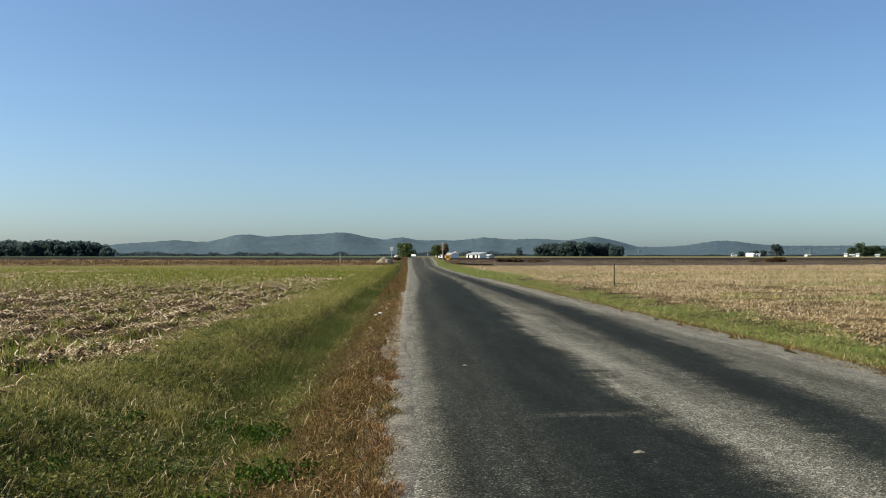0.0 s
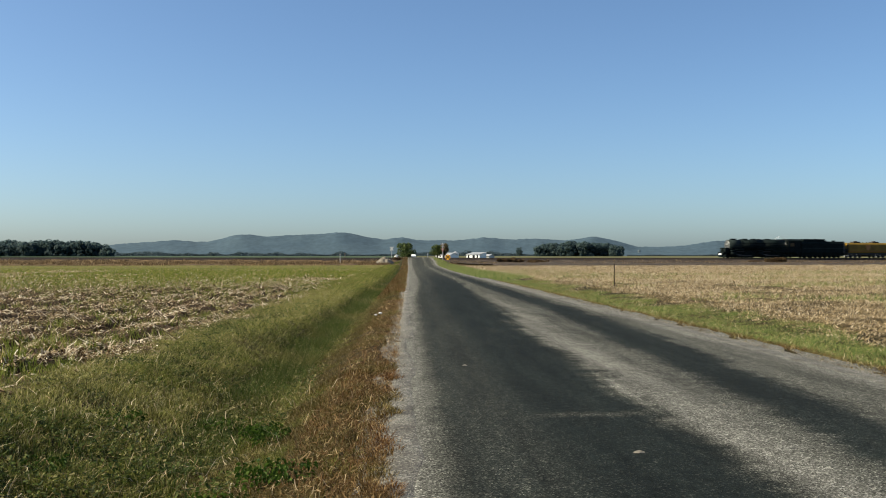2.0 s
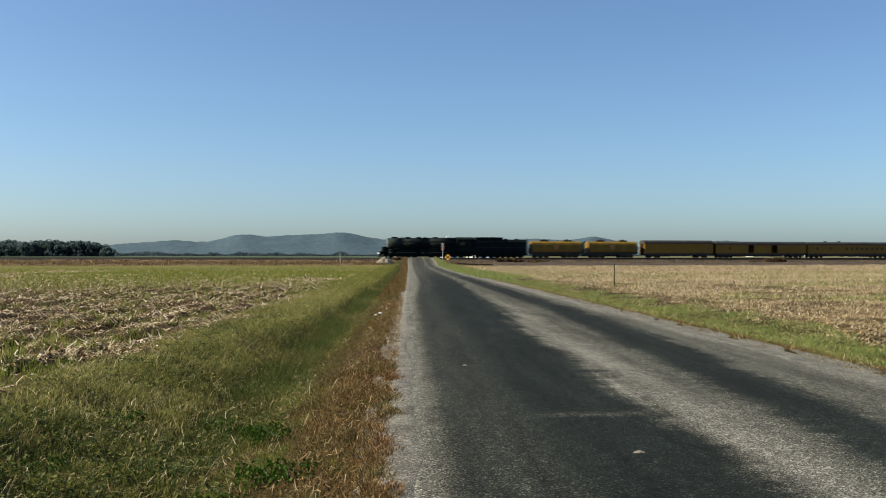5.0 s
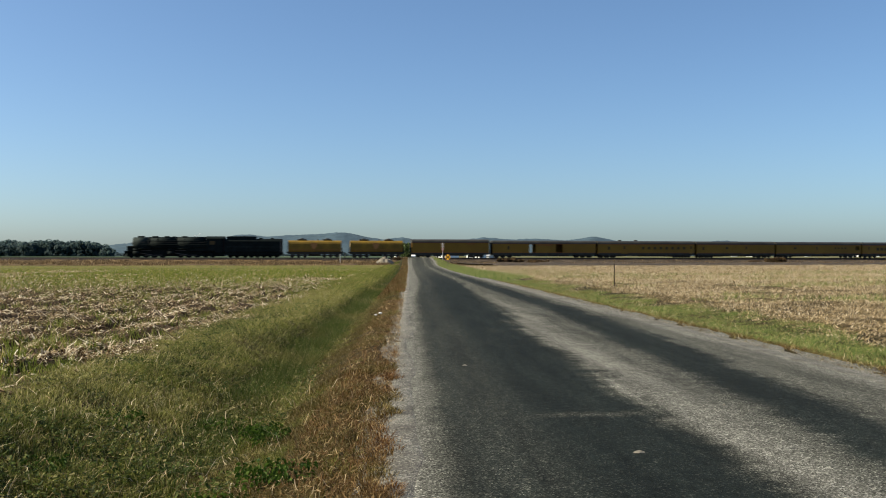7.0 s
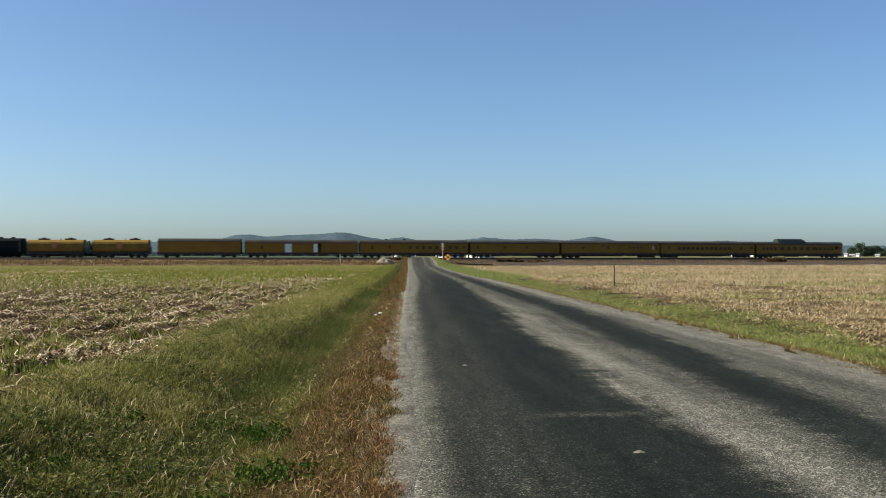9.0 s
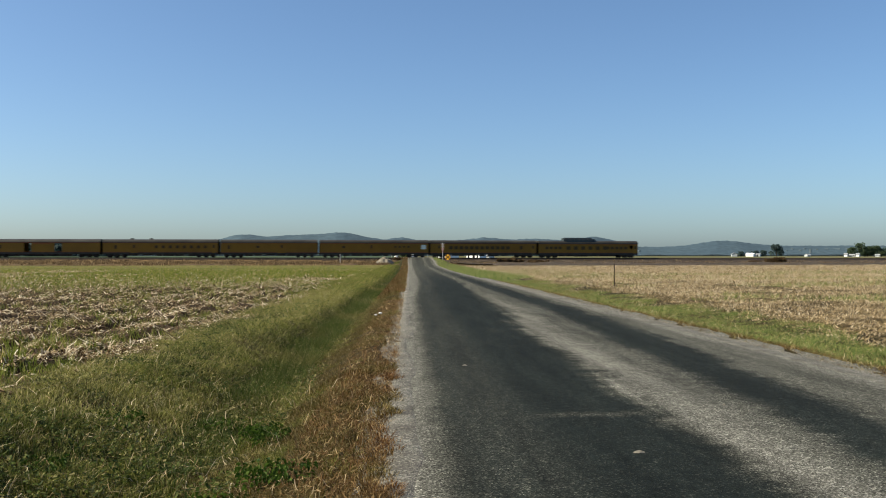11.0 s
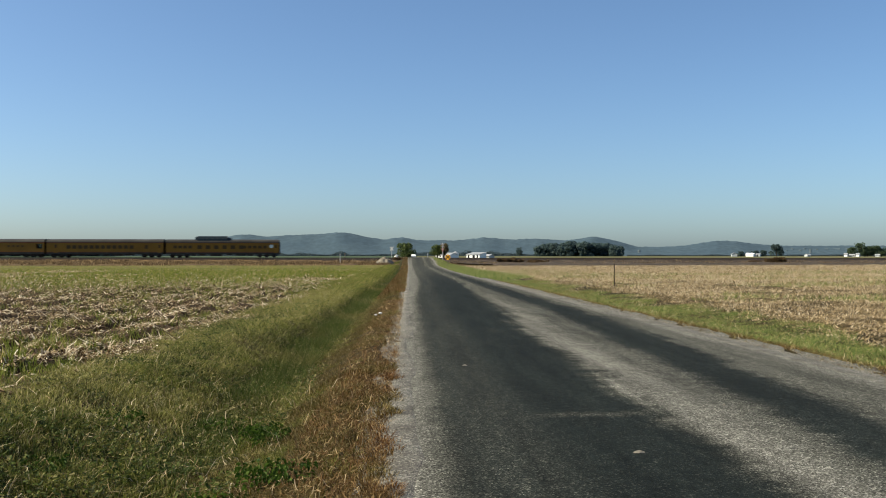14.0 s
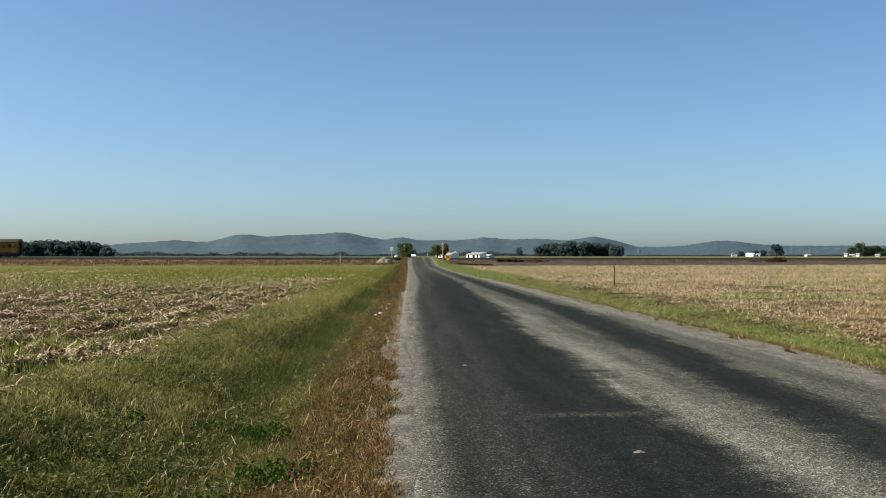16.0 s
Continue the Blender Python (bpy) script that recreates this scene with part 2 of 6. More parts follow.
M_PILE = surf("crushed_limestone", (0.13, 0.115, 0.09), (0.21, 0.185, 0.15), 0.8, 7.0, 0.95, bump=0.05, grit=0.45)
G_GREEN = [(0.0, (0.02, 0.03, 0.005)), (0.35, (0.1, 0.125, 0.018)), (0.75, (0.21, 0.225, 0.048)), (0.96, (0.28, 0.25, 0.085)), (1.0, (0.52, 0.44, 0.23))]
G_DRAB = [(0.0, (0.034, 0.028, 0.008)), (0.4, (0.13, 0.11, 0.032)), (0.8, (0.28, 0.225, 0.085)), (0.95, (0.34, 0.27, 0.125)), (1.0, (0.5, 0.41, 0.24))]
G_RUST = [(0.0, (0.034, 0.016, 0.005)), (0.45, (0.105, 0.049, 0.016)), (0.8, (0.2, 0.103, 0.037)), (1.0, (0.4, 0.27, 0.13))]
G_OLIVE = [(0.0, (0.028, 0.022, 0.006)), (0.45, (0.08, 0.063, 0.016)), (0.8, (0.15, 0.112, 0.034)), (1.0, (0.4, 0.32, 0.16))]
G_FRESH = [(0.0, (0.04, 0.07, 0.013)), (0.4, (0.14, 0.205, 0.05)), (0.8, (0.26, 0.29, 0.095)), (1.0, (0.5, 0.43, 0.2))]
G_STRAW = [(0.0, (0.04, 0.025, 0.011)), (0.28, (0.21, 0.148, 0.07)), (0.66, (0.56, 0.43, 0.245)), (1.0, (0.86, 0.74, 0.55))]
M_GRASS = blade_mat("mixed_grass", G_GREEN, G_DRAB, 0.7, cut=(0.52, 0.74))
M_DULL = blade_mat("matted_dull_grass", [(0.0, (0.025, 0.027, 0.006)), (0.4, (0.1, 0.1, 0.021)), (0.85, (0.19, 0.178, 0.052)), (0.95, (0.26, 0.22, 0.1)), (1.0, (0.55, 0.47, 0.28))], G_GREEN, 0.9)
M_RUSTGRASS = blade_mat("sunburnt_grass", G_RUST, G_OLIVE, 0.8, cut=(0.4, 0.6))
M_FRESH = blade_mat("fresh_grass", G_FRESH, G_DRAB, 0.6, cut=(0.56, 0.72))
M_CORN = blade_mat("corn_stubble", G_STRAW)
M_CLOD = blade_mat("earth_clods", [(0.0, (0.016, 0.009, 0.004)), (0.6, (0.05, 0.03, 0.015)), (1.0, (0.11, 0.075, 0.042))], thin=0.0)
M_CHIP = blade_mat("corn_residue", [(0.0, (0.03, 0.017, 0.006)), (0.4, (0.13, 0.085, 0.042)), (0.7, (0.4, 0.3, 0.175)), (0.86, (0.72, 0.61, 0.44)), (1.0, (0.95, 0.87, 0.7))])
M_WEED = blade_mat("broad_weed_leaf", [(0.0, (0.016, 0.038, 0.005)), (0.7, (0.042, 0.08, 0.01)), (1.0, (0.1, 0.15, 0.028))])
M_LEAF = blade_mat("tree_leaves", [(0.0, (0.042, 0.062, 0.02)), (0.6, (0.075, 0.105, 0.034)), (1.0, (0.12, 0.145, 0.05))])
# aerial haze is put into these leaf colours as a blue-grey tint
M_FARLEAF = blade_mat("haze_tinted_wood_leaves", [(0.0, (0.058, 0.09, 0.093)), (0.6, (0.065, 0.099, 0.098)), (1.0, (0.072, 0.105, 0.099))], thin=0.6)
M_FARMLEAF = blade_mat("farmyard_leaves", [(0.0, (0.06, 0.09, 0.055)), (0.6, (0.075, 0.11, 0.06)), (1.0, (0.095, 0.13, 0.065))], thin=0.55)
M_BROWNLEAF = blade_mat("dry_bush_twigs", [(0.0, (0.04, 0.024, 0.012)), (0.6, (0.085, 0.053, 0.026)), (1.0, (0.15, 0.1, 0.052))])
M_AUTUMN = blade_mat("turning_leaves", [(0.0, (0.04, 0.045, 0.02)), (0.6, (0.085, 0.075, 0.034)), (1.0, (0.16, 0.095, 0.05))])
M_BROWNLEAF_PALE = blade_mat("dead_weed_stems", [(0.0, (0.025, 0.015, 0.006)), (0.5, (0.1, 0.064, 0.03)), (0.8, (0.2, 0.14, 0.07)), (1.0, (0.42, 0.32, 0.19))])
# still bluer leaves: the deeper haze at the hills' foot is coloured in
M_FARHEDGE = blade_mat("haze_tinted_hedge_leaves", [(0.0, (0.062, 0.092, 0.108)), (0.6, (0.07, 0.1, 0.115)), (1.0, (0.08, 0.112, 0.122))], thin=0.6)
M_STEEL_DARK = surf("dark_wheel_steel", (0.04, 0.038, 0.036), (0.08, 0.076, 0.072), 2.0, 10.0, 0.5, 0.4, bump=0.0)
M_YELLOW_DARK = surf("golden_door_paint", (0.19, 0.09, 0.0025), (0.23, 0.115, 0.004), 0.5, 6.0, 0.45, bump=0.0, grit=0.12)
M_EMBLEM = surf("faded_emblem_red", (0.28, 0.125, 0.03), (0.32, 0.15, 0.045), 2.0, 8.0, 0.5, bump=0.0, grit=0.2)
M_DOMEGLASS, _n, _l, _b = node_mat("dome_glass", 0.12)
_b.inputs["Base Color"].default_value = (0.02, 0.028, 0.032, 1)
M_YIELD = surf("faded_sign_red", (0.22, 0.08, 0.07), (0.28, 0.12, 0.1), 3.0, 15.0, 0.5, bump=0.0, grit=0.15)
M_HUSK = surf("bleached_husk", (0.12, 0.11, 0.09), (0.19, 0.17, 0.14), 8.0, 60.0, 0.8, bump=0.0, grit=0.2)
# haze over the ridge buildings is painted into this bluish wall colour
M_HAZE = surf("hazy_pale_wall", (0.09, 0.12, 0.135), (0.13, 0.155, 0.17), 0.05, 0.3, 0.9, bump=0.0, grit=0.1)
M_SMOKEDOOR = surf("silvered_smokebox_front", (0.07, 0.075, 0.075), (0.12, 0.125, 0.125), 2.0, 9.0, 0.5, 0.3, bump=0.0)
# dark green blades; along the ditch their darkness also paints its shade
M_GREENER = blade_mat("rank_green_grass", [(0.0, (0.014, 0.026, 0.005)), (0.5, (0.042, 0.066, 0.011)), (0.85, (0.085, 0.108, 0.022)), (1.0, (0.26, 0.23, 0.1))], G_DRAB, 0.25, cut=(0.5, 0.8))
M_CREST = blade_mat("seeding_grass", [(0.0, (0.07, 0.075, 0.016)), (0.5, (0.215, 0.215, 0.055)), (0.85, (0.36, 0.33, 0.115)), (1.0, (0.66, 0.58, 0.31))])
M_SPROUTLEAF = blade_mat("young_green_leaf", [(0.0, (0.06, 0.088, 0.008)), (0.5, (0.138, 0.172, 0.024)), (0.9, (0.25, 0.25, 0.06)), (1.0, (0.42, 0.35, 0.15))])
M_THATCH = blade_mat("dead_thatch", [(0.0, (0.06, 0.045, 0.012)), (0.5, (0.16, 0.13, 0.045)), (0.85, (0.3, 0.25, 0.11)), (1.0, (0.58, 0.5, 0.32))])
# grey in place of white for the near crossbuck and its yield panel
M_SIGNGREY = surf("plain_sign_grey", (0.2, 0.17, 0.16), (0.29, 0.25, 0.24), 2.0, 12.0, 0.7, bump=0.0, grit=0.2)
M_SIGNWHITE = surf("weathered_sign_white", (0.42, 0.42, 0.41), (0.55, 0.55, 0.53), 2.0, 12.0, 0.6, bump=0.0, grit=0.12)
# tank yellow, duller and more mottled than the cars'
M_TANK = surf("dull_yellow_tank_paint", (0.135, 0.08, 0.006), (0.205, 0.12, 0.009), 0.5, 4.0, 0.65, bump=0.0, grit=0.2)
M_RUSTBITS = blade_mat("dry_rusty_bits", [(0.0, (0.06, 0.03, 0.01)), (0.5, (0.145, 0.08, 0.03)), (0.85, (0.28, 0.185, 0.085)), (1.0, (0.55, 0.43, 0.26))])
M_OLIVEGRASS = blade_mat("olive_dry_grass", G_OLIVE, G_GREEN, 1.1, cut=(0.52, 0.7))
_b.inputs["Specular IOR Level"].default_value = 0.3
M_GLASS.node_tree.nodes["Principled BSDF"].inputs["Specular IOR Level"].default_value = 0.2


# ---------------- building helpers ----------------
def part(name, bm, material, parent=None, label="", smooth=False):
    me = bpy.data.meshes.new(name)
    bmesh.ops.recalc_face_normals(bm, faces=bm.faces)
    bm.to_mesh(me)
    bm.free()
    if smooth:
        for p in me.polygons:
            p.use_smooth = True
    me.materials.append(material)
    ob = new(name, me)
    if parent:
        ob.parent = parent
    if label:
        tagged(ob, label)
    return ob


def base(name, label, category, m=None, group="", kind=""):
    e = new(name)
    if m is not None:
        e.matrix_world = m
    return tagged(e, label, category, group, kind)


def box(bm, x0, x1, y0, y1, z0, z1, bevel=0.0):
    vs = [bm.verts.new((x, y, z)) for x in (x0, x1) for y in (y0, y1) for z in (z0, z1)]
    fs = [bm.faces.new([vs[i] for i in q]) for q in ((0, 1, 3, 2), (4, 6, 7, 5), (0, 4, 5, 1), (2, 3, 7, 6), (0, 2, 6, 4), (1, 5, 7, 3))]
    if bevel:
        es = {e for f in fs for e in f.edges}
        bmesh.ops.bevel(bm, geom=list(es), offset=bevel, segments=1, affect='EDGES')
    return bm


def prism(bm, profile, x0, x1):
    """A closed outline in y and z, drawn out along x."""
    a = [bm.verts.new((x0, y, z)) for y, z in profile]
    b = [bm.verts.new((x1, y, z)) for y, z in profile]
    k = len(profile)
    for i in range(k):
        bm.faces.new((a[i], a[(i + 1) % k], b[(i + 1) % k], b[i]))
    bm.faces.new(a)
    bm.faces.new(b[::-1])
    return bm


def tube(bm, axis, c, r0, r1, h, n=14):
    """A cylinder or cone from c, h long, along an axis."""
    turn = {'x': Matrix.Rotation(radians(90), 4, 'Y'), 'y': Matrix.Rotation(radians(-90), 4, 'X'), 'z': Matrix()}[axis]
    m = Matrix.Translation(c) @ turn @ Matrix.Translation((0, 0, h / 2))
    bmesh.ops.create_cone(bm, cap_ends=True, segments=n, radius1=r0, radius2=r1, depth=h, matrix=m)
    return bm


def mesh_from(name, verts, faces_flat, sizes, material, label, category, kind="stuff"):
    me = bpy.data.meshes.new(name)
    me.vertices.add(len(verts))
    me.vertices.foreach_set("co", np.asarray(verts, np.float32).ravel())
    me.loops.add(len(faces_flat))
    me.loops.foreach_set("vertex_index", np.asarray(faces_flat, np.int32))
    me.polygons.add(len(sizes))
    starts = np.concatenate([[0], np.cumsum(sizes)[:-1]])
    me.polygons.foreach_set("loop_start", starts.astype(np.int32))
    me.update(calc_edges=True)
    me.materials.append(material)
    return tagged(new(name, me), label, category, kind=kind)


rng = np.random.default_rng(7)
HASH = rng.random((256, 256))


def vnoise(x, y):
    """Smooth value noise, 0 to 1."""
    xi, yi = np.floor(x).astype(int), np.floor(y).astype(int)
    fx, fy = x - xi, y - yi
    fx, fy = fx * fx * (3 - 2 * fx), fy * fy * (3 - 2 * fy)
    h = lambda a, b: HASH[a % 256, b % 256]
    return (h(xi, yi) * (1 - fx) + h(xi + 1, yi) * fx) * (1 - fy) + (h(xi, yi + 1) * (1 - fx) + h(xi + 1, yi + 1) * fx) * fy


def step(x, a, b):
    t = np.clip((x - a) / (b - a), 0, 1)
    return t * t * (3 - 2 * t)


# ---------------- lie of the land ----------------
ROAD_LEAN = -0.0353          # sideways run of the road per metre ahead
ROAD_L, ROAD_R = -0.14, 5.12  # its edges, across
CROSS_Y = 225.0


def road_z(y):
    z = -0.0047 * np.minimum(y, 115.0)
    z = z + (0.84 + 0.54) * step(y, 168, 219)
    z = z - 0.45 * step(y, 232, 420) + 0.3 * step(y, 500, 1200)
    return z


def land_z(lat, y):
    """The ground's height at a place across and along the road."""
    plain = -0.0047 * np.clip(y, -60, 115.0) + 0.25 * step(y, 260, 420) + 0.95 * step(y, 420, 1000)
    out_l, out_r = ROAD_L - lat, lat - ROAD_R
    steep = step(y, 7.0, 22.0) * (1 - step(y, 60, 110))
    ditch = -0.42 * step(out_l, 0.15, 1.5) * (1 - step(out_l, 1.7, 3.6 - 0.95 * steep)) - 0.14 * step(out_r, 0.2, 1.6) * (1 - step(out_r, 2.0, 3.6))
    field = step(out_l, 3.6, 4.6) + step(out_r, 3.4, 5.0)
    bumps = (vnoise(lat * 0.9 + 9, y * 0.9) - 0.5) * 0.09 + (vnoise(lat * 3.1, y * 3.1 + 40) - 0.5) * 0.05
    bumps = bumps + (0.05 * np.sin(lat * 8.27 + vnoise(lat * 0.2, y * 0.3) * 3) + 0.1 * (vnoise(lat * 2.1 + 3, y * 1.2) - 0.5) + 0.06 * (vnoise(lat * 4.3, y * 2.6 + 8) - 0.5)) * step(-lat, 3.9, 4.6) * (1 - step(y, 40, 60))
    rough = (vnoise(lat * 2.3 + 31, y * 2.3) - 0.5) * 0.05
    off = np.maximum(np.maximum(out_l, out_r), 0)
    w = step(off, 0.0, 0.5)
    near = step(700 - np.abs(y), 0, 300)
    z = plain + (ditch * (1 - step(y, 150, 190)) + field * bumps + (1 - field) * rough * w) * near
    ramp_z = road_z(y) - np.maximum(off - 0.8, 0) / 2.6
    z = np.where((y > 150) & (y < 1200), np.maximum(z, ramp_z), z)
    return np.where(off <= 0.35, road_z(y) - 0.03 - 0.06 * off + rough * w * 0.5, z)


def place(lat, y):
    return lat + ROAD_LEAN * y


def across(x, y):
    return x - ROAD_LEAN * y


def ground_at(x, y):
    return float(land_z(np.array([across(x, y)]), np.array([y]))[0])


def stretch(a, b, n, power):
    return a + (b - a) * np.linspace(0, 1, n) ** power


def build_ground():
    lat = np.concatenate([-stretch(14, 4200, 46, 3.2)[::-1], np.arange(-13.8, -4.6, 0.16), np.arange(-4.6, 0.3, 0.14), np.arange(0.5, 5.0, 0.6),
                          np.arange(5.0, 9.2, 0.16), np.arange(9.4, 15, 0.35), stretch(15.4, 4200, 46, 3.2)])
    y = np.concatenate([-stretch(6, 3000, 18, 3)[::-1], np.arange(-5, 4, 1.0), np.arange(4, 26, 0.18), np.arange(26, 60, 0.7), np.arange(60, 165, 2.5),
                        np.arange(165, 262, 1.2), stretch(264, 4800, 46, 2.6)])
    L, Y = np.meshgrid(lat, y)
    # far off, straight ahead takes over from the road's slant
    X = L + ROAD_LEAN * np.clip(Y, -100, 1200)
    Z = land_z(L, Y)
    nl, ny = len(lat), len(y)
    verts = np.stack([X, Y, Z], -1).reshape(-1, 3)
    i = (np.arange(ny - 1)[:, None] * nl + np.arange(nl - 1)[None, :]).ravel()
    quads = np.stack([i, i + 1, i + nl + 1, i + nl], -1)
    g = mesh_from("ground", verts, quads.ravel(), np.full(len(quads), 4), M_SOIL, "flat river-bottom farmland of tilled soil, verge earth and straw", "ground", "structure")
    for m in (M_VERGE, M_STRAW, M_SPROUT, M_FAR, M_FARGREEN):
        g.data.materials.append(m)
    cl = (L[:-1, :-1] + L[1:, 1:]) / 2
    cy = (Y[:-1, :-1] + Y[1:, 1:]) / 2
    wob = (vnoise(cl * 0.3 + 5, cy * 0.3) - 0.5) * 1.4
    idx = np.where(cl + wob * 0.6 < -3.9, np.where(cy + wob * 14 + cl * 0.25 > 52, 3, 0), np.where(cl + wob > 8.4, 2, 1))
    idx = np.where((cy > 232) | (cy < -60), np.where(cl < -6, 5, 4), idx)
    g.data.polygons.foreach_set("material_index", idx.ravel().astype(np.int32))
    g.data.polygons.foreach_set("use_smooth", np.ones(len(quads), bool))
    return g


def build_road():
    ys = np.concatenate([np.arange(-40, 2, 6.0), np.arange(2, 40, 0.35), np.arange(40, 160, 3), np.arange(160, 250, 1.5), stretch(252, 1250, 30, 1.6)])
    lats = np.linspace(ROAD_L + 0.05, ROAD_R - 0.06, 24)
    L, Y = np.meshgrid(lats, ys)
    edge = (vnoise(Y * 1.7, Y * 0 + 3.3) - 0.5) * 0.22
    narrow = step(Y, 150, 222) * 0.3
    L = L + np.where(L < 1.0, (1.0 - L), 0) * (edge + narrow) * 1.0 - np.where(L > 4.0, (L - 4.0), 0) * ((vnoise(Y * 1.3, Y * 0 + 7.7) - 0.5) * 0.22 + narrow)
    Z = road_z(Y) + 0.012 + 0.05 * (1 - ((L - 2.5) / 2.7) ** 2)
    n, k = len(lats), len(ys)
    i = (np.arange(k - 1)[:, None] * n + np.arange(n - 1)[None, :]).ravel()
    quads = np.stack([i, i + 1, i + n + 1, i + n], -1)
    # object space: x across, y along; the slant is in the object's pose
    verts = np.stack([L, Y, Z], -1).reshape(-1, 3)
    ob = mesh_from("road", verts, quads.ravel(), np.full(len(quads), 4), M_ROAD, "narrow chip-seal country road with dark bled wheel paths", "road", "structure")
    shear = Matrix.Identity(4)
    shear[0][1] = ROAD_LEAN
    ob.data.transform(shear)
    # texture places follow the slant closely enough with a turn of the object
    ang = math.atan(ROAD_LEAN)
    ob.data.transform(Matrix.Rotation(ang, 4, 'Z'))
    ob.matrix_world = Matrix.Rotation(-ang, 4, 'Z')
    ob.data.polygons.foreach_set("use_smooth", np.ones(len(quads), bool))
    for side, (a, b) in enumerate(((ROAD_L - 0.2, ROAD_L + 0.2), (ROAD_R - 0.3, ROAD_R + 0.5))):
        ls = np.linspace(a, b, 8)
        L, Y = np.meshgrid(ls, ys)
        Lw = L + (vnoise(Y * 1.1 + side * 50, L * 2) - 0.5) * (0.2, 0.07)[side] + (vnoise(Y * 2.3 + side * 50, L * 3) - 0.5) * 0.08
        Lw = L + (Lw - L) * (1 - 0.85 * step(Y, 30, 55))
        Z = road_z(Y) + 0.012 + 0.05 * (1 - ((L - 2.5) / 2.7) ** 2) + 0.007
        inner = (L > a + 0.36) if side == 0 else (L < a + 0.04)
        Z = Z - 0.022 * inner
        beyond = (Lw < ROAD_L - 0.03) if side == 0 else (Lw > ROAD_R + 0.03)
        Z = np.where(beyond, land_z(Lw, Y) + (0.008 if side == 0 else 0.045 * (1 - step(Lw, ROAD_R + 0.4, ROAD_R + 0.52)) - 0.012), Z)
        V = np.stack([Lw + ROAD_LEAN * Y, Y, Z], -1).reshape(-1, 3)
        n = len(ls)
        i = (np.arange(k - 1)[:, None] * n + np.arange(n - 1)[None, :]).ravel()
        q = np.stack([i, i + 1, i + n + 1, i + n], -1)
        s = mesh_from("road_shoulder", V, q.ravel(), np.full(len(q), 4), M_GRAVEL, "pale limestone gravel edge of the road", "road shoulder", "structure")
        s.data.polygons.foreach_set("use_smooth", np.ones(len(q), bool))
    return ob


# ---------------- railway line ----------------
TX = np.linspace(-460, 560, 4081)
TY = 226.45 + 0.1685 * TX + 0.000563 * TX ** 2
TS = np.concatenate([[0], np.cumsum(np.hypot(np.diff(TX), np.diff(TY)))])
TS = TS - np.interp(0.0, TX, TS)


def rail_z(x):
    return 0.83 - 0.00116 * np.clip(x, -140, 160)


def on_track(s):
    """The place on the line s metres from where it lies straight ahead, and the line's heading."""
    x = float(np.interp(s, TS, TX))
    y = 226.45 + 0.1685 * x + 0.000563 * x * x
    return x, y, float(rail_z(x)), math.atan2(0.1685 + 2 * 0.000563 * x, 1.0)


def sweep(name, profile, s0, s1, ds, material, label, category, wobble=0.0, skip=None):
    """An outline across the line (side, height over the rails' top), carried along it."""
    ss = np.arange(s0, s1 + ds, ds)
    verts = []
    for s in ss:
        x, y, z, a = on_track(s)
        nx, ny = -math.sin(a), math.cos(a)
        for j, (o, h) in enumerate(profile):
            w = wobble * (float(vnoise(np.array([s * 0.4 + j * 17]), np.array([j * 3.7 + 1]))[0]) - 0.5)
            verts.append((x + nx * (o + 2 * w), y + ny * (o + 2 * w), z + h + w))
    k = len(profile)
    i = (np.arange(len(ss) - 1)[:, None] * k + np.arange(k - 1)[None, :]).ravel()
    q = np.stack([i, i + 1, i + k + 1, i + k], -1)
    ob = mesh_from(name, verts, q.ravel(), np.full(len(q), 4), material, label, category, "structure")
    ob.data.polygons.foreach_set("use_smooth", np.ones(len(q), bool))
    return ob


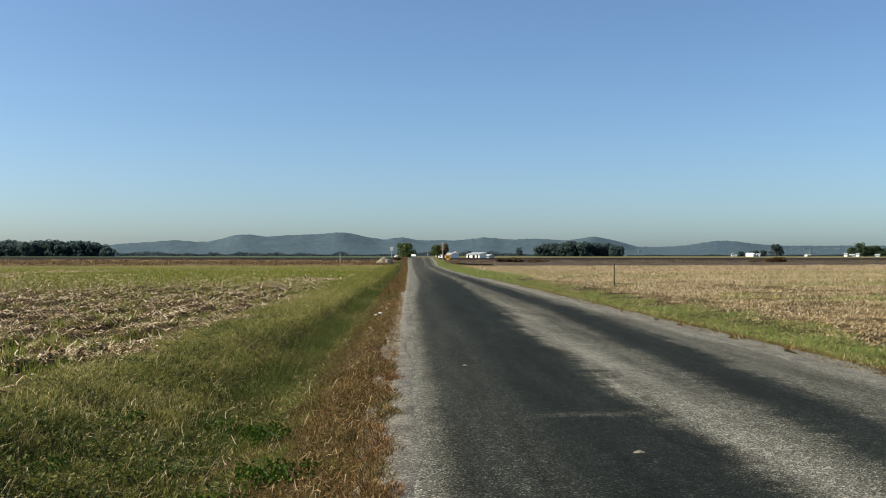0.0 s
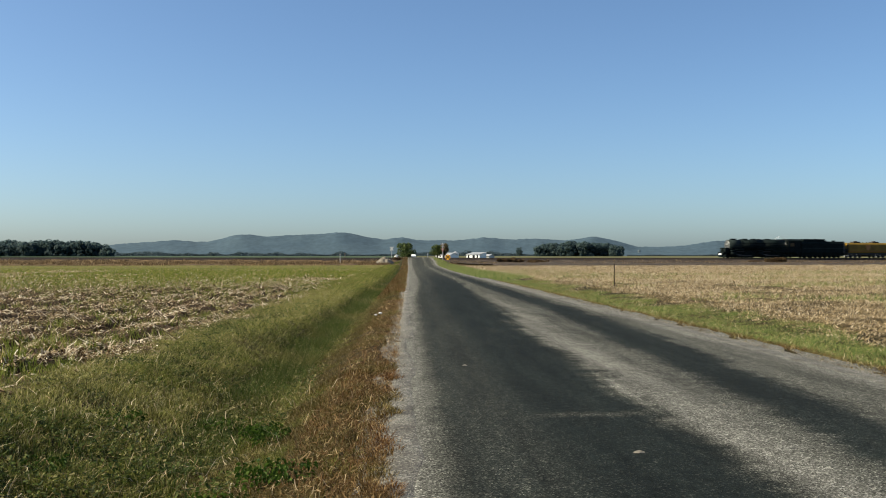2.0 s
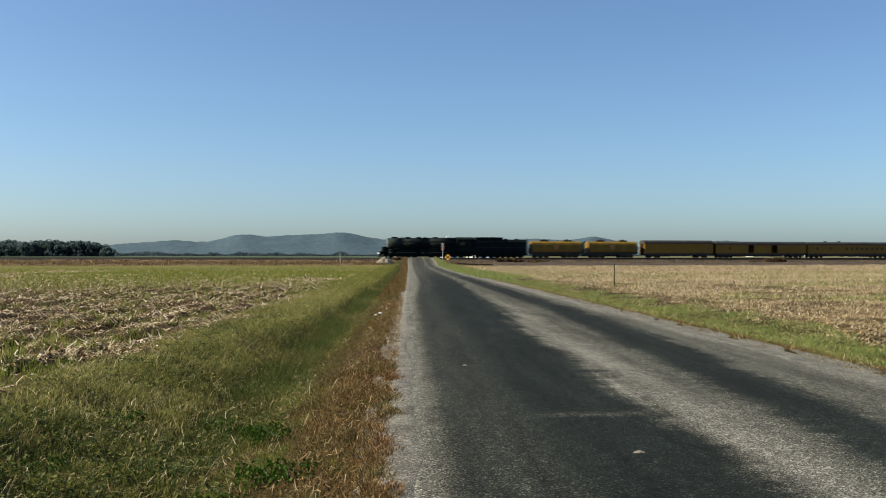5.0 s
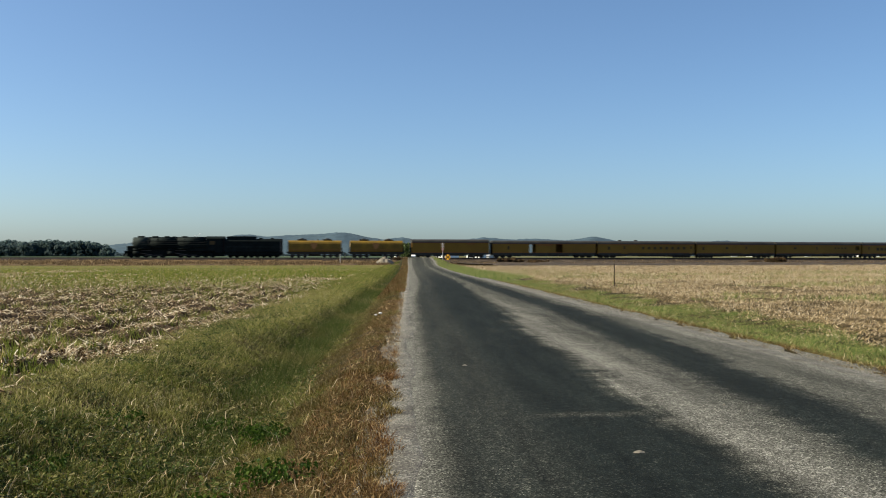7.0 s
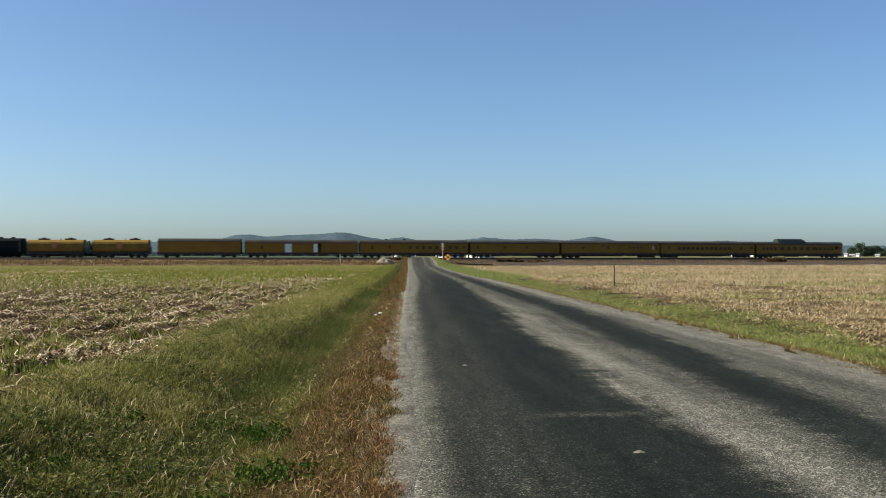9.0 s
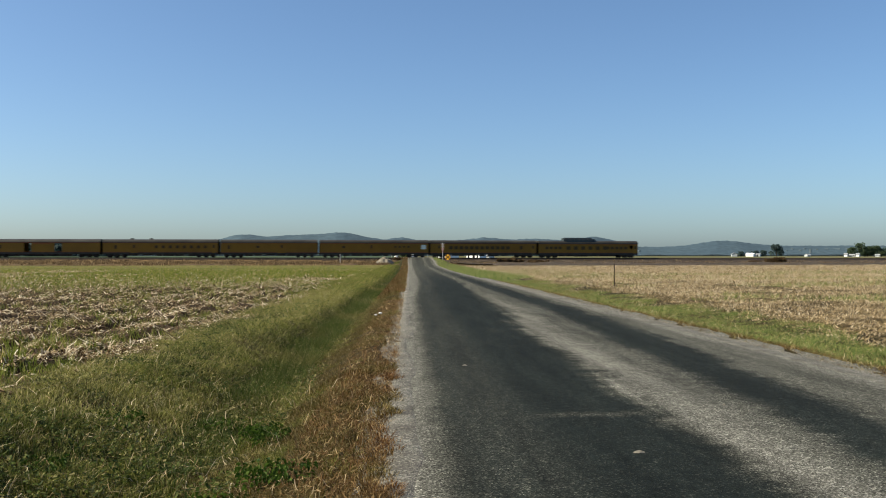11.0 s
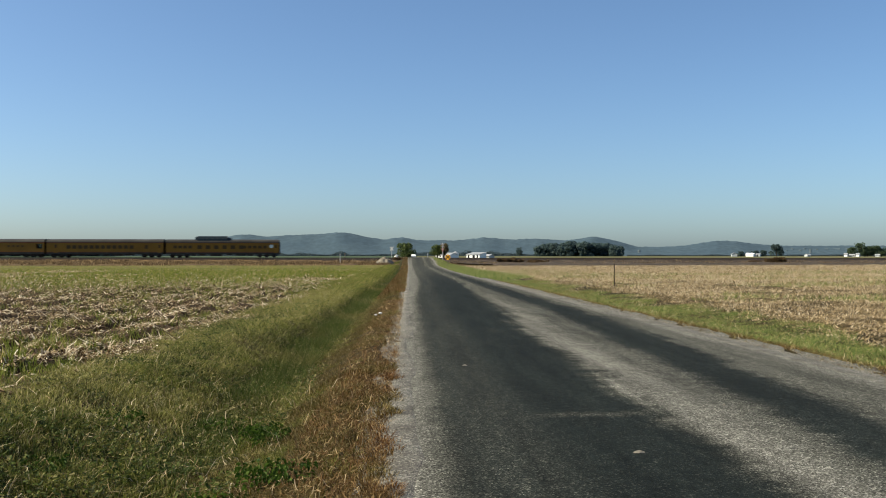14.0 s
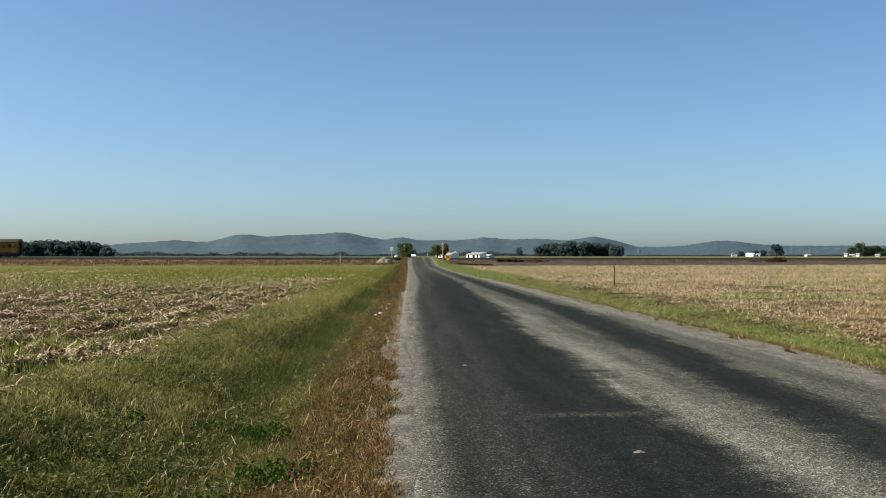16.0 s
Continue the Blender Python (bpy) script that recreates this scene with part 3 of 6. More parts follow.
def build_line():
    # the bank stops short of the road on either side of the crossing
    xc = place(2.4, CROSS_Y)
    sc = float(np.interp(xc, TX, TS))
    bank = [(-42, -1.85), (-37, -1.28), (-31, -1.2), (-24, -1.34), (-19, -1.2), (-15, -1.12), (-11, -1.2), (-7.5, -0.9), (-5.2, -0.62), (-4.0, -0.56), (4.0, -0.56), (6.5, -1.1), (12, -1.6)]
    sweep("embankment", bank, -440, sc - 4.5, 1.5, M_BANK, "low railway bank of dry brown earth and dead weeds", "embankment", 0.32)
    sweep("embankment", [(-62, -1.6), (-56, -1.12), (-50, -1.1), (-37, -1.06), (-31, -1.0), (-24, -1.12), (-19, -1.0), (-15, -0.95), (-11, -1.0)] + bank[7:], sc + 5.0, 540, 1.5, M_BANK_DARK, "low railway bank of dark weathered earth", "embankment", 0.32)
    stone = [(-3.6, -0.75), (-2.1, -0.27), (-1.6, -0.2), (1.6, -0.2), (2.1, -0.27), (3.6, -0.75)]
    sweep("ballast_bed", stone, -440, 540, 2.0, M_BALLAST, "dark weathered stone ballast under the railway track", "ballast", 0.08)
    for o in (-0.7525, 0.7525):
        sweep("rail", [(o - 0.065, -0.16), (o - 0.02, -0.13), (o - 0.036, -0.03), (o - 0.036, 0.0), (o + 0.036, 0.0), (o + 0.036, -0.03), (o + 0.02, -0.13), (o + 0.065, -0.16)],
              -440, 540, 2.0, M_RAIL, "rusty brown steel rail of the railway track", "rail")
    bm = bmesh.new()
    for s in np.arange(-150, 190, 0.55):
        x, y, z, a = on_track(s)
        mm = pose(x, y, z - 0.17, 0, 0, math.degrees(a)) @ Matrix.Diagonal((0.23, 2.6, 0.13, 1))
        bmesh.ops.create_cube(bm, size=1, matrix=mm)
    tagged(part("sleepers", bm, M_TIE), "row of creosoted timber railway sleepers", "sleepers", kind="stuff")
    x, y, z, a = on_track(sc)
    cr = base("crossing_deck", "worn timber plank deck of the level crossing", "crossing deck", pose(x, y, z, 0, 0, math.degrees(a)), kind="structure")
    for y0, y1 in ((-1.75, -1.28), (-1.26, -0.82), (-0.66, -0.22), (-0.2, 0.2), (0.22, 0.66), (0.82, 1.26), (1.28, 1.75)):
        part("plank", box(bmesh.new(), -2.6, 2.6, y0, y1, -0.2, 0.006, 0.01), M_PLANK, cr)


def build_hills():
    """Wooded ridges on the horizon, as swells of a long skyline."""
    def ridge(name, far, swell, lo, hi, label, thick, ground_z=0.5):
        px = np.arange(lo, hi, 2.5)
        h = swell(px)
        rows = []
        for d, f in ((-thick, 0.0), (-0.7 * thick, 0.22), (-0.45 * thick, 0.52), (-0.2 * thick, 0.82), (0.0, 1.0), (0.6 * thick, 0.55), (thick, 0.0)):
            dist = far + d
            wob = 1 + 0.1 * (vnoise(px * 0.045 + d, px * 0 + d * 0.01) - 0.5) * (0 < f < 1)
            bush = ((vnoise(px * 0.16 + d * 0.3, px * 0 + 3 + d) - 0.5) * 2.6 + (vnoise(px * 0.37 + d, px * 0 + 9 + d) - 0.5) * 2.0) * (f > 0.9)
            z = ground_z + (h * far / 1700.0) * f * wob + bush
            rows.append(np.stack([(px - 784) * (far + d) / 1700.0, np.full_like(px, dist), np.where(f > 0, z, -2)], -1))
        V = np.stack(rows, 0)
        n = len(px)
        i = (np.arange(len(rows) - 1)[:, None] * n + np.arange(n - 1)[None, :]).ravel()
        q = np.stack([i, i + 1, i + n + 1, i + n], -1)
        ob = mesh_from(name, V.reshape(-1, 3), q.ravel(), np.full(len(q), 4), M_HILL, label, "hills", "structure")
        ob.data.polygons.foreach_set("use_smooth", np.ones(len(q), bool))

    sg = lambda v: 1 / (1 + np.exp(-np.clip(v, -60, 60)))
    bumps = ((240, 50, 6.3), (310, 45, 9.1), (428, 42, 11.3), (520, 50, 9.1), (605, 48, 13.8), (708, 22, 5.2), (860, 32, 5.1), (945, 38, 2.8), (1050, 28, 6.8), (1282, 60, 10.7))
    main = lambda x: 16 + 2 * sg((x - 1340) / 20) + 11.5 * (sg((x - 360) / 28) - sg((x - 1108) / 9)) + sum(h * np.exp(-((x - c) / w) ** 2) for c, w, h in bumps)
    ridge("hills", 4000.0, main, -1500, 3100, "long wooded ridge on the horizon, blued by painted haze", 420)


# ---------------- ground cover ----------------
def scatter(n, y0, y1, lo, hi, power):
    """Places between y0 and y1, thinning with distance; lo and hi give the sideways limits there."""
    u = rng.random(n)
    a = 1.0 - power
    y = (y0 ** a + u * (y1 ** a - y0 ** a)) ** (1 / a) if abs(a) > 1e-6 else y0 * (y1 / y0) ** u
    return lo(y) + rng.random(n) * (hi(y) - lo(y)), y


def keep(lat, y, mask):
    return lat[mask], y[mask]


def two_kinds(P, near, loop, sizes, keep_v, far_loop, far_sizes):
    """Joins near pieces in full with far ones that keep only some of their corners."""
    A, B = P[near], P[~near][:, keep_v]
    k, m = P.shape[1], len(keep_v)
    la = (np.arange(len(A))[:, None] * k + np.array([loop])).ravel()
    lb = (len(A) * k + np.arange(len(B))[:, None] * m + np.array([far_loop])).ravel()
    return (np.concatenate([A.reshape(-1, 3), B.reshape(-1, 3)]), np.concatenate([la, lb]),
            np.concatenate([np.tile(sizes, len(A)), np.tile(far_sizes, len(B))]))


def grow(name, lat, y, h, w, lean, material, label, category="grass", sink=0.02, widen=0.0, tuft=0, spread=0.05, root=None, crook=0.0):
    """Tapered, bent blades rooted at the places; with tuft, that many grow outward from each place."""
    out = None
    if tuft:
        h = np.repeat(np.broadcast_to(h, lat.shape), tuft)
        lat, y = np.repeat(lat, tuft), np.repeat(y, tuft)
        out = rng.random(len(lat)) * 2 * np.pi
        r = spread * np.sqrt(rng.random(len(lat))) * (1 + widen * y)
        lat, y = lat + np.cos(out) * r, y + np.sin(out) * r
    n = len(lat)
    x, z = place(lat, y), land_z(lat, y) - sink if root is None else root
    h = h * (0.55 + 0.75 * rng.random(n))
    w = w * (0.7 + 0.6 * rng.random(n)) * (1 + widen * y)
    turn = rng.random(n) * 2 * np.pi
    way = rng.random(n) * 2 * np.pi if out is None else out + rng.normal(size=n) * 0.5
    k = lean * h * (0.25 + rng.random(n))
    sx, sy = np.cos(turn) * w / 2, np.sin(turn) * w / 2
    bx, by = np.cos(way) * k, np.sin(way) * k
    P = np.empty((n, 5, 3), np.float32)
    # each blade turns aside at its bend, and its tip droops in its own way
    side = rng.normal(size=n) * crook * h
    droop = 1 - crook * rng.random(n) * 0.9
    for j, (f, g, q) in enumerate(((-1, 0, 0), (1, 0, 0), (-0.8, 0.34, 0.62), (0.8, 0.34, 0.62), (0, 1, 1))):
        ex, ey = (side * np.sin(way), -side * np.cos(way)) if j == 4 else (0, 0)
        P[:, j, 0], P[:, j, 1] = x + f * sx + g * bx + ex, y + f * sy + g * by + ey
        P[:, j, 2] = z + h * q * np.sqrt(np.maximum(1 - 0.25 * lean * q, 0.1)) * (droop if j == 4 else 1)
    # far blades need no bend
    return mesh_from(name, *two_kinds(P, y < 12.0, [0, 1, 3, 2, 2, 3, 4], [4, 3], [0, 1, 4], [0, 1, 2], [3]), material, label, category)


def litter(name, lat, y, length, width, material, label, tilt=0.35, category="crop residue", widen=0.0, lift=0.0):
    """Curled scraps of leaf and stalk lying about, each bent in two."""
    n = len(lat)
    x, z = place(lat, y), land_z(lat, y) + lift * rng.random(n)
    ln = length * (0.4 + rng.random(n) * 1.1) * (1 + widen * y)
    wd = width * (0.5 + rng.random(n)) * (1 + widen * y) * np.where(y < 13.0, 1.0, 1.45)
    a = rng.random(n) * 2 * np.pi
    up = (rng.random(n) - 0.3) * tilt * ln
    arch = rng.random(n) * 0.3 * ln
    cx, cy, sx, sy = np.cos(a) * ln / 2, np.sin(a) * ln / 2, -np.sin(a) * wd / 2, np.cos(a) * wd / 2
    roll = (rng.random(n) - 0.5) * wd
    P = np.empty((n, 6, 3), np.float32)
    for j, (f, g) in enumerate(((-1, -1), (-1, 1), (0, 1), (0, -1), (1, 1), (1, -1))):
        P[:, j, 0], P[:, j, 1] = x + f * cx + g * sx, y + f * cy + g * sy
        P[:, j, 2] = z + 0.012 + (f > 0) * np.maximum(up, 0) + (f == 0) * arch * 0.6 + (f < 0) * np.maximum(-up, 0) + g * roll * 0.5 + np.abs(roll) * 0.5
    return mesh_from(name, *two_kinds(P, y < 13.0, [0, 1, 2, 3, 3, 2, 4, 5], [4, 4], [0, 1, 4], [0, 1, 2], [3]), material, label, category)


def clods(name, lat, y, size, material, label):
    """Broken lumps of earth with four slopes, their feet sunk in the ground."""
    n = len(lat)
    x, z = place(lat, y), land_z(lat, y)
    r = size * (0.4 + 1.2 * rng.random(n) ** 2)
    P = np.empty((n, 5, 3), np.float32)
    turn = rng.random(n) * 2 * np.pi
    for j in range(4):
        rr, a = r * (0.7 + 0.6 * rng.random(n)), turn + j * np.pi / 2 + 0.4 * rng.normal(size=n)
        P[:, j, 0], P[:, j, 1], P[:, j, 2] = x + np.cos(a) * rr, y + np.sin(a) * rr, z + r * (0.25 * rng.random(n) - 0.2)
    P[:, 4, 0], P[:, 4, 1], P[:, 4, 2] = x + 0.3 * r * rng.normal(size=n), y + 0.3 * r * rng.normal(size=n), z + 0.75 * r * (0.6 + 0.6 * rng.random(n))
    tri = np.array([[0, 1, 4, 1, 2, 4, 2, 3, 4, 3, 0, 4]])
    loops = (np.arange(n)[:, None] * 5 + tri).ravel()
    return mesh_from(name, P.reshape(-1, 3), loops, np.full(n * 4, 3), material, label, "soil")


def const(v):
    return lambda y: np.full_like(y, v)


def before_bank(lat, y, gap):
    x = place(lat, y)
    return y < 226.45 + 0.1685 * x + 0.000563 * x ** 2 - gap


def build_cover():
    # beside the road, verge of the ditch side: sunburnt near the gravel, taller and green beyond the ditch
    lat, y = scatter(28000, 4.3, 42, const(-1.75), const(ROAD_L + 0.1), 0.9)
    edge = ROAD_L - 0.05 + (vnoise(y * 0.9, y * 0 + 12.5) - 0.5) * 0.2 + (vnoise(y * 5.3, y * 0 + 2.5) - 0.5) * 0.2 + rng.normal(size=len(y)) * 0.06
    lat, y = keep(lat, y, (lat < edge) & (rng.random(len(lat)) < 0.45 + 0.9 * (-lat / 1.7)))
    tall = vnoise(lat * 1.3 + 3, y * 1.3)
    rusty = lat + rng.normal(size=len(lat)) * 0.18 > -0.52 + (vnoise(y * 0.7, lat * 0.7 + 5) - 0.5) * 0.8
    for pick, stuff, label in ((rusty, M_RUSTGRASS, "sunburnt reddish-brown grass along the gravel edge"), (~rusty, M_OLIVEGRASS, "dry olive-brown grass on the near slope of the ditch")):
        grow("sunburnt_grass", lat[pick], y[pick], 0.045 + 0.075 * tall[pick], 0.0046, 1.0, stuff, label, widen=0.02, tuft=9, spread=0.045, crook=0.5)
    lat, y = scatter(33000, 4.3, 45, const(-4.6), const(-1.3), 0.95)
    ragged = -3.85 + (vnoise(y * 0.9, y * 0 + 3.5) - 0.5) * 0.9 + 0.12 * rng.normal(size=len(y))
    lat, y = keep(lat, y, (lat > ragged) & (vnoise(lat * 2.7 + 21, y * 2.7) + 0.5 * rng.random(len(y)) > 0.36))
    tall = 1.3 * vnoise(lat * 2.4 + 13, y * 2.4) ** 2 + 0.3 * vnoise(lat * 0.7 + 3, y * 0.7)
    drab = vnoise(lat * 1.9 + 8, y * 1.9) + 0.25 * rng.normal(size=len(y)) + 0.35 * (step(-lat, 1.3, 1.9) - 1) > 0.46
    pale = (-lat + 0.3 * rng.normal(size=len(lat)) > 2.4) & (y > 9.0)
    for pick, stuff, label in ((drab, M_GRASS, "tangled green and straw-coloured grass in the roadside ditch"), (~drab & ~pale, M_DULL, "dull brownish-green matted grass in the roadside ditch"), (pale & ~drab, M_CREST, "pale seeding grass on the shoulder of the ditch")):
        grow("verge_grass", lat[pick], y[pick], 0.035 + 0.1 * tall[pick], 0.0048, 0.95, stuff, label, widen=0.02, tuft=12, spread=0.065, crook=0.45)
    lat, y = scatter(62000, 36, 205, const(-4.4), const(-1.3), 0.8)
    lat, y = keep(lat, y, rng.random(len(y)) < 0.15 + step(y, 36, 52))
    # ditch-side blades take the darker greens, painting in the shadow band
    crest = -lat + rng.normal(size=len(lat)) * 0.25 > 2.35
    for pick, stuff, label in ((crest, M_GRASS, "tall pale green grass along the far roadside"), (~crest, M_GREENER, "dark green grass in the far roadside ditch")):
        grow("verge_grass", lat[pick], y[pick], 0.09 + 0.14 * step(-lat[pick], 1.5, 2.2), 0.018, 0.9, stuff, label, widen=0.002, crook=0.4)
    lat, y = scatter(26000, 40, 215, const(-1.4), const(ROAD_L), 0.8)
    grow("sunburnt_grass", lat, y, 0.13, 0.022, 0.8, M_RUSTGRASS, "sunburnt brown grass along the far gravel edge", widen=0.002)
    # the crest above the ditch, in paler blades
    lat, y = scatter(19000, 8, 70, const(-4.1), const(-2.3), 0.9)
    lat, y = keep(lat, y, rng.random(len(y)) < 0.35 + 0.65 * vnoise(lat * 1.1 + 40, y * 0.5))
    grow("crest_grass", lat, y, 0.1 + 0.05 * step(y, 14, 30), 0.0052, 0.8, M_CREST, "seeding pale green grass on the crest above the ditch", widen=0.02, tuft=7, spread=0.07, crook=0.4)
    # dark strip of rank grass, its colour standing in for the ditch's shadow
    lat, y = scatter(9000, 7.5, 60, const(-2.15), const(-1.55), 0.8)
    grow("rank_grass", lat, y, (0.1 + 0.12 * step(y, 9, 16)) * (0.6 + 0.8 * vnoise(lat * 2 + 9, y * 1.3)), 0.0055, 0.6, M_GREENER, "rank dark green grass along the ditch", widen=0.02, tuft=9, spread=0.06, crook=0.4)
    lat, y = scatter(15000, 4.3, 40, const(-3.9), const(-1.1), 0.9)
    litter("thatch", lat, y, 0.038, 0.0027, M_THATCH, "bleached dead grass bits caught in the verge", 1.6, "dead grass", widen=0.03, lift=0.11)
    lat, y = scatter(36000, 4.3, 30, const(-3.9), const(-1.2), 1.1)
    some = vnoise(lat * 2.2 + 5, y * 2.2)
    lat, y = keep(lat, y, some > 0.45)
    litter("clover", lat, y, 0.022, 0.013, M_GREENER, "small green clover leaves through the verge grass", 1.2, "clover", widen=0.02, lift=0.1)
    lat, y = scatter(9000, 4.3, 32, const(-0.9), const(ROAD_L - 0.02), 0.9)
    litter("dry_bits", lat, y, 0.04, 0.0034, M_RUSTBITS, "broken dry brown grass bits by the gravel", 1.3, "dead grass", widen=0.03, lift=0.05)
    # ragged tufts that have crept out over the gravel
    lat, y = scatter(1500, 4.4, 16, const(ROAD_L - 0.12), const(ROAD_L + 0.08), 0.9)
    lat, y = keep(lat, y, vnoise(y * 2.1, y * 0 + 31.5) + 0.12 * rng.normal(size=len(y)) > 0.6 + 2.6 * np.maximum(lat - ROAD_L + 0.04, 0))
    top = road_z(y) + 0.01 + 0.05 * (1 - ((lat - 2.5) / 2.7) ** 2)
    grow("sunburnt_grass", lat, y, 0.055, 0.0046, 1.4, M_RUSTGRASS, "ragged brown tufts creeping over the gravel edge", widen=0.02, tuft=8, spread=0.035, crook=0.5, root=np.repeat(top, 8))
    # dark tussocks standing out of the ditch grass
    lat, y = scatter(2600, 5.0, 30, const(-3.9), const(-1.5), 0.9)
    lat, y = keep(lat, y, vnoise(lat * 1.6 + 55, y * 1.1) > 0.5)
    grow("tussock_grass", lat, y, 0.15, 0.0055, 0.7, M_GREENER, "dark green tussocks in the ditch grass", widen=0.02, tuft=12, spread=0.05, crook=0.4)
    lat, y = scatter(2600, 5.0, 34, const(-4.1), const(-1.2), 0.9)
    grow("dead_bents", lat, y, 0.12, 0.006, 1.3, M_CORN, "short bleached grass stems over the verge", crook=0.5, widen=0.03)
    # long pale bents lying over the grass
    lat, y = scatter(1100, 4.5, 34, const(-4.4), const(-0.9), 0.8)
    grow("dead_bents", lat, y, 0.26, 0.005, 1.6, M_CORN, "long bleached dead grass stems over the verge", crook=0.5)
    # the other verge
    lat, y = scatter(40000, 9, 60, const(ROAD_R + 0.2), const(ROAD_R + 0.95), 0.8)
    lat, y = keep(lat, y, rng.random(len(lat)) < 0.6 + (lat - ROAD_R) * 0.5)
    dry = rng.random(len(lat)) < 0.6
    for pick, stuff in ((dry, M_RUSTGRASS), (~dry, M_THATCH)):
        grow("sunburnt_grass", lat[pick], y[pick], 0.09, 0.008, 1.0, stuff, "thin dry straw-brown grass at the gravel edge", widen=0.02, crook=0.4)
    lat, y = scatter(16000, 9, 70, const(ROAD_R + 0.7), const(9.4), 0.8)
    ragged = 8.2 + (vnoise(y * 0.5, y * 0 + 23.5) - 0.5) * 1.8
    lat, y = keep(lat, y, lat < ragged)
    tall = vnoise(lat * 0.9 + 3, y * 0.9 + 70)
    grow("verge_grass", lat, y, 0.06 + 0.2 * tall * vnoise(lat * 2.6 + 4, y * 2.6), 0.006, 0.95, M_FRESH, "short fresh green grass strip beside the stubble", widen=0.02, tuft=11, spread=0.07, crook=0.4)
    lat, y = scatter(7000, 9, 50, const(ROAD_R + 0.2), const(8.6), 0.8)
    litter("thatch", lat, y, 0.05, 0.0045, M_THATCH, "bleached dead grass bits in the green strip", 1.6, "dead grass", widen=0.03, lift=0.1)
    lat, y = scatter(26000, 70, 215, const(ROAD_R + 0.1), const(9.0), 0.8)
    grow("verge_grass", lat, y, 0.24, 0.03, 0.6, M_FRESH, "green grass strip along the far road", widen=0.002)
    # tilled field with residue, sprouting green farther out
    lo = lambda y: -5.5 - 0.56 * y
    lat, y = scatter(30000, 7.5, 45, lo, const(-3.7), 0.9)
    lat, y = keep(lat, y, lat < -4.0 + (vnoise(y * 0.8, y * 0 + 3.5) - 0.5) * 0.9)
    clods("soil_clods", lat, y, 0.045, M_CLOD, "broken dark clods of tilled soil")
    fringe = lambda lat, y: -3.75 + (vnoise(y * 0.8, y * 0 + 3.5) - 0.5) * 0.9
    for count, size, wide, low, name in ((270000, 0.05, 0.0125, 0.33, "fine broken corn leaf scattered over tilled soil"), (80000, 0.105, 0.017, 0.36, "broken corn stalks scattered over tilled soil")):
        lat, y = scatter(count, 7.5, 90, lo, const(-3.5), 0.75)
        heap_ = 0.5 * vnoise(lat * 1.7 + 60, y * 0.7) + 0.5 * vnoise(lat * 4.1, y * 3.3)
        lat, y = keep(lat, y, (rng.random(len(lat)) < np.clip((heap_ - low - 0.06) * 7.0, 0.03, 1) * (1 - 0.8 * step(y, 40, 85))) & (lat < fringe(lat, y) + 0.2 * rng.normal(size=len(lat))))
        litter("corn_residue", lat, y, size, wide, M_CHIP, name, 1.1, widen=0.014, lift=0.04)
    lat, y = scatter(500, 8, 40, lo, const(-3.9), 0.8)
    grow("broken_stalks", lat, y, 0.14, 0.014, 1.2, M_CORN, "pale broken corn stalks sticking out of the soil", "stubble", widen=0.012, crook=0.3)
    lat, y = scatter(30000, 50, 130, lo, const(-4.1), 0.6)
    litter("corn_residue", lat, y, 0.08, 0.028, M_CHIP, "pale corn residue over the sprouting field", 0.7, widen=0.006)
    lat, y = scatter(120000, 8, 60, lo, const(-4.1), 0.5)
    tuft = 0.25 * vnoise(lat * 0.45 + 7, y * 0.35) + 0.75 * vnoise(lat * 2.6, y * 2.2) + 0.3 * step(y, 20, 55)
    lat, y = keep(lat, y, tuft + 0.3 * (vnoise(lat * 0.5 + 90, y * 0.25) - 0.5) > 0.62)
    grow("volunteer_sprouts", lat, y, 0.19 * (0.35 + 1.1 * vnoise(lat * 3 + 2, y * 3)), 0.011, 0.6, M_SPROUTLEAF, "tufts of fresh green seedlings in the tilled field", "seedlings", widen=0.008)
    lat, y = scatter(130000, 36, 205, lo, const(-4.2), 0.15)
    lat, y = keep(lat, y, before_bank(lat, y, 44) & (rng.random(len(y)) < 0.15 + step(y, 38, 85)))
    some = vnoise(lat * 0.16 + 7, y * 0.08) + 0.35 * step(y, 45, 85) - 0.42 * step(-lat, 12, 45) * (1 - 0.6 * step(y, 90, 160)) + 0.25 * rng.random(len(y))
    lat, y = keep(lat, y, some > 0.55)
    grow("volunteer_sprouts", lat, y, 0.2 * (1 - 0.7 * step(y, 90, 160)), 0.05, 0.5, M_SPROUTLEAF, "dense green seedlings over the far part of the field", "seedlings", widen=0.004)
    # stubble field
    hi = lambda y: 10.0 + 0.56 * y
    for count, size, wide, label in ((150000, 0.037, 0.0095, "fine pale straw and leaf bits over the harvested cornfield"), (34000, 0.072, 0.012, "pale straw and husks covering the harvested cornfield")):
        lat, y = scatter(count, 13, 80, const(7.2), hi, 0.7)
        lat, y = keep(lat, y, (lat > 7.7 + (vnoise(y * 0.5, y * 0 + 23.5) - 0.5) * 1.8 + 0.3 * rng.normal(size=len(y))) & (0.6 * vnoise(lat * 2.3, y * 0.9 + 5) + 0.4 * vnoise(lat * 0.9, y * 0.35) + 0.25 * rng.random(len(y)) > 0.57))
        litter("corn_residue", lat, y, size, wide, M_CORN, label, 1.2, widen=0.009, lift=0.06)
    lat, y = scatter(190000, 13, 205, const(8.2), hi, 0.4)
    bare = 0.65 * vnoise(lat * 1.3 + 31, y * 0.4) + 0.35 * vnoise(lat * 0.25, y * 0.16 + 9)
    lat, y = keep(lat, y, before_bank(lat, y, 56) & (bare + 0.2 * rng.random(len(y)) > 0.54))
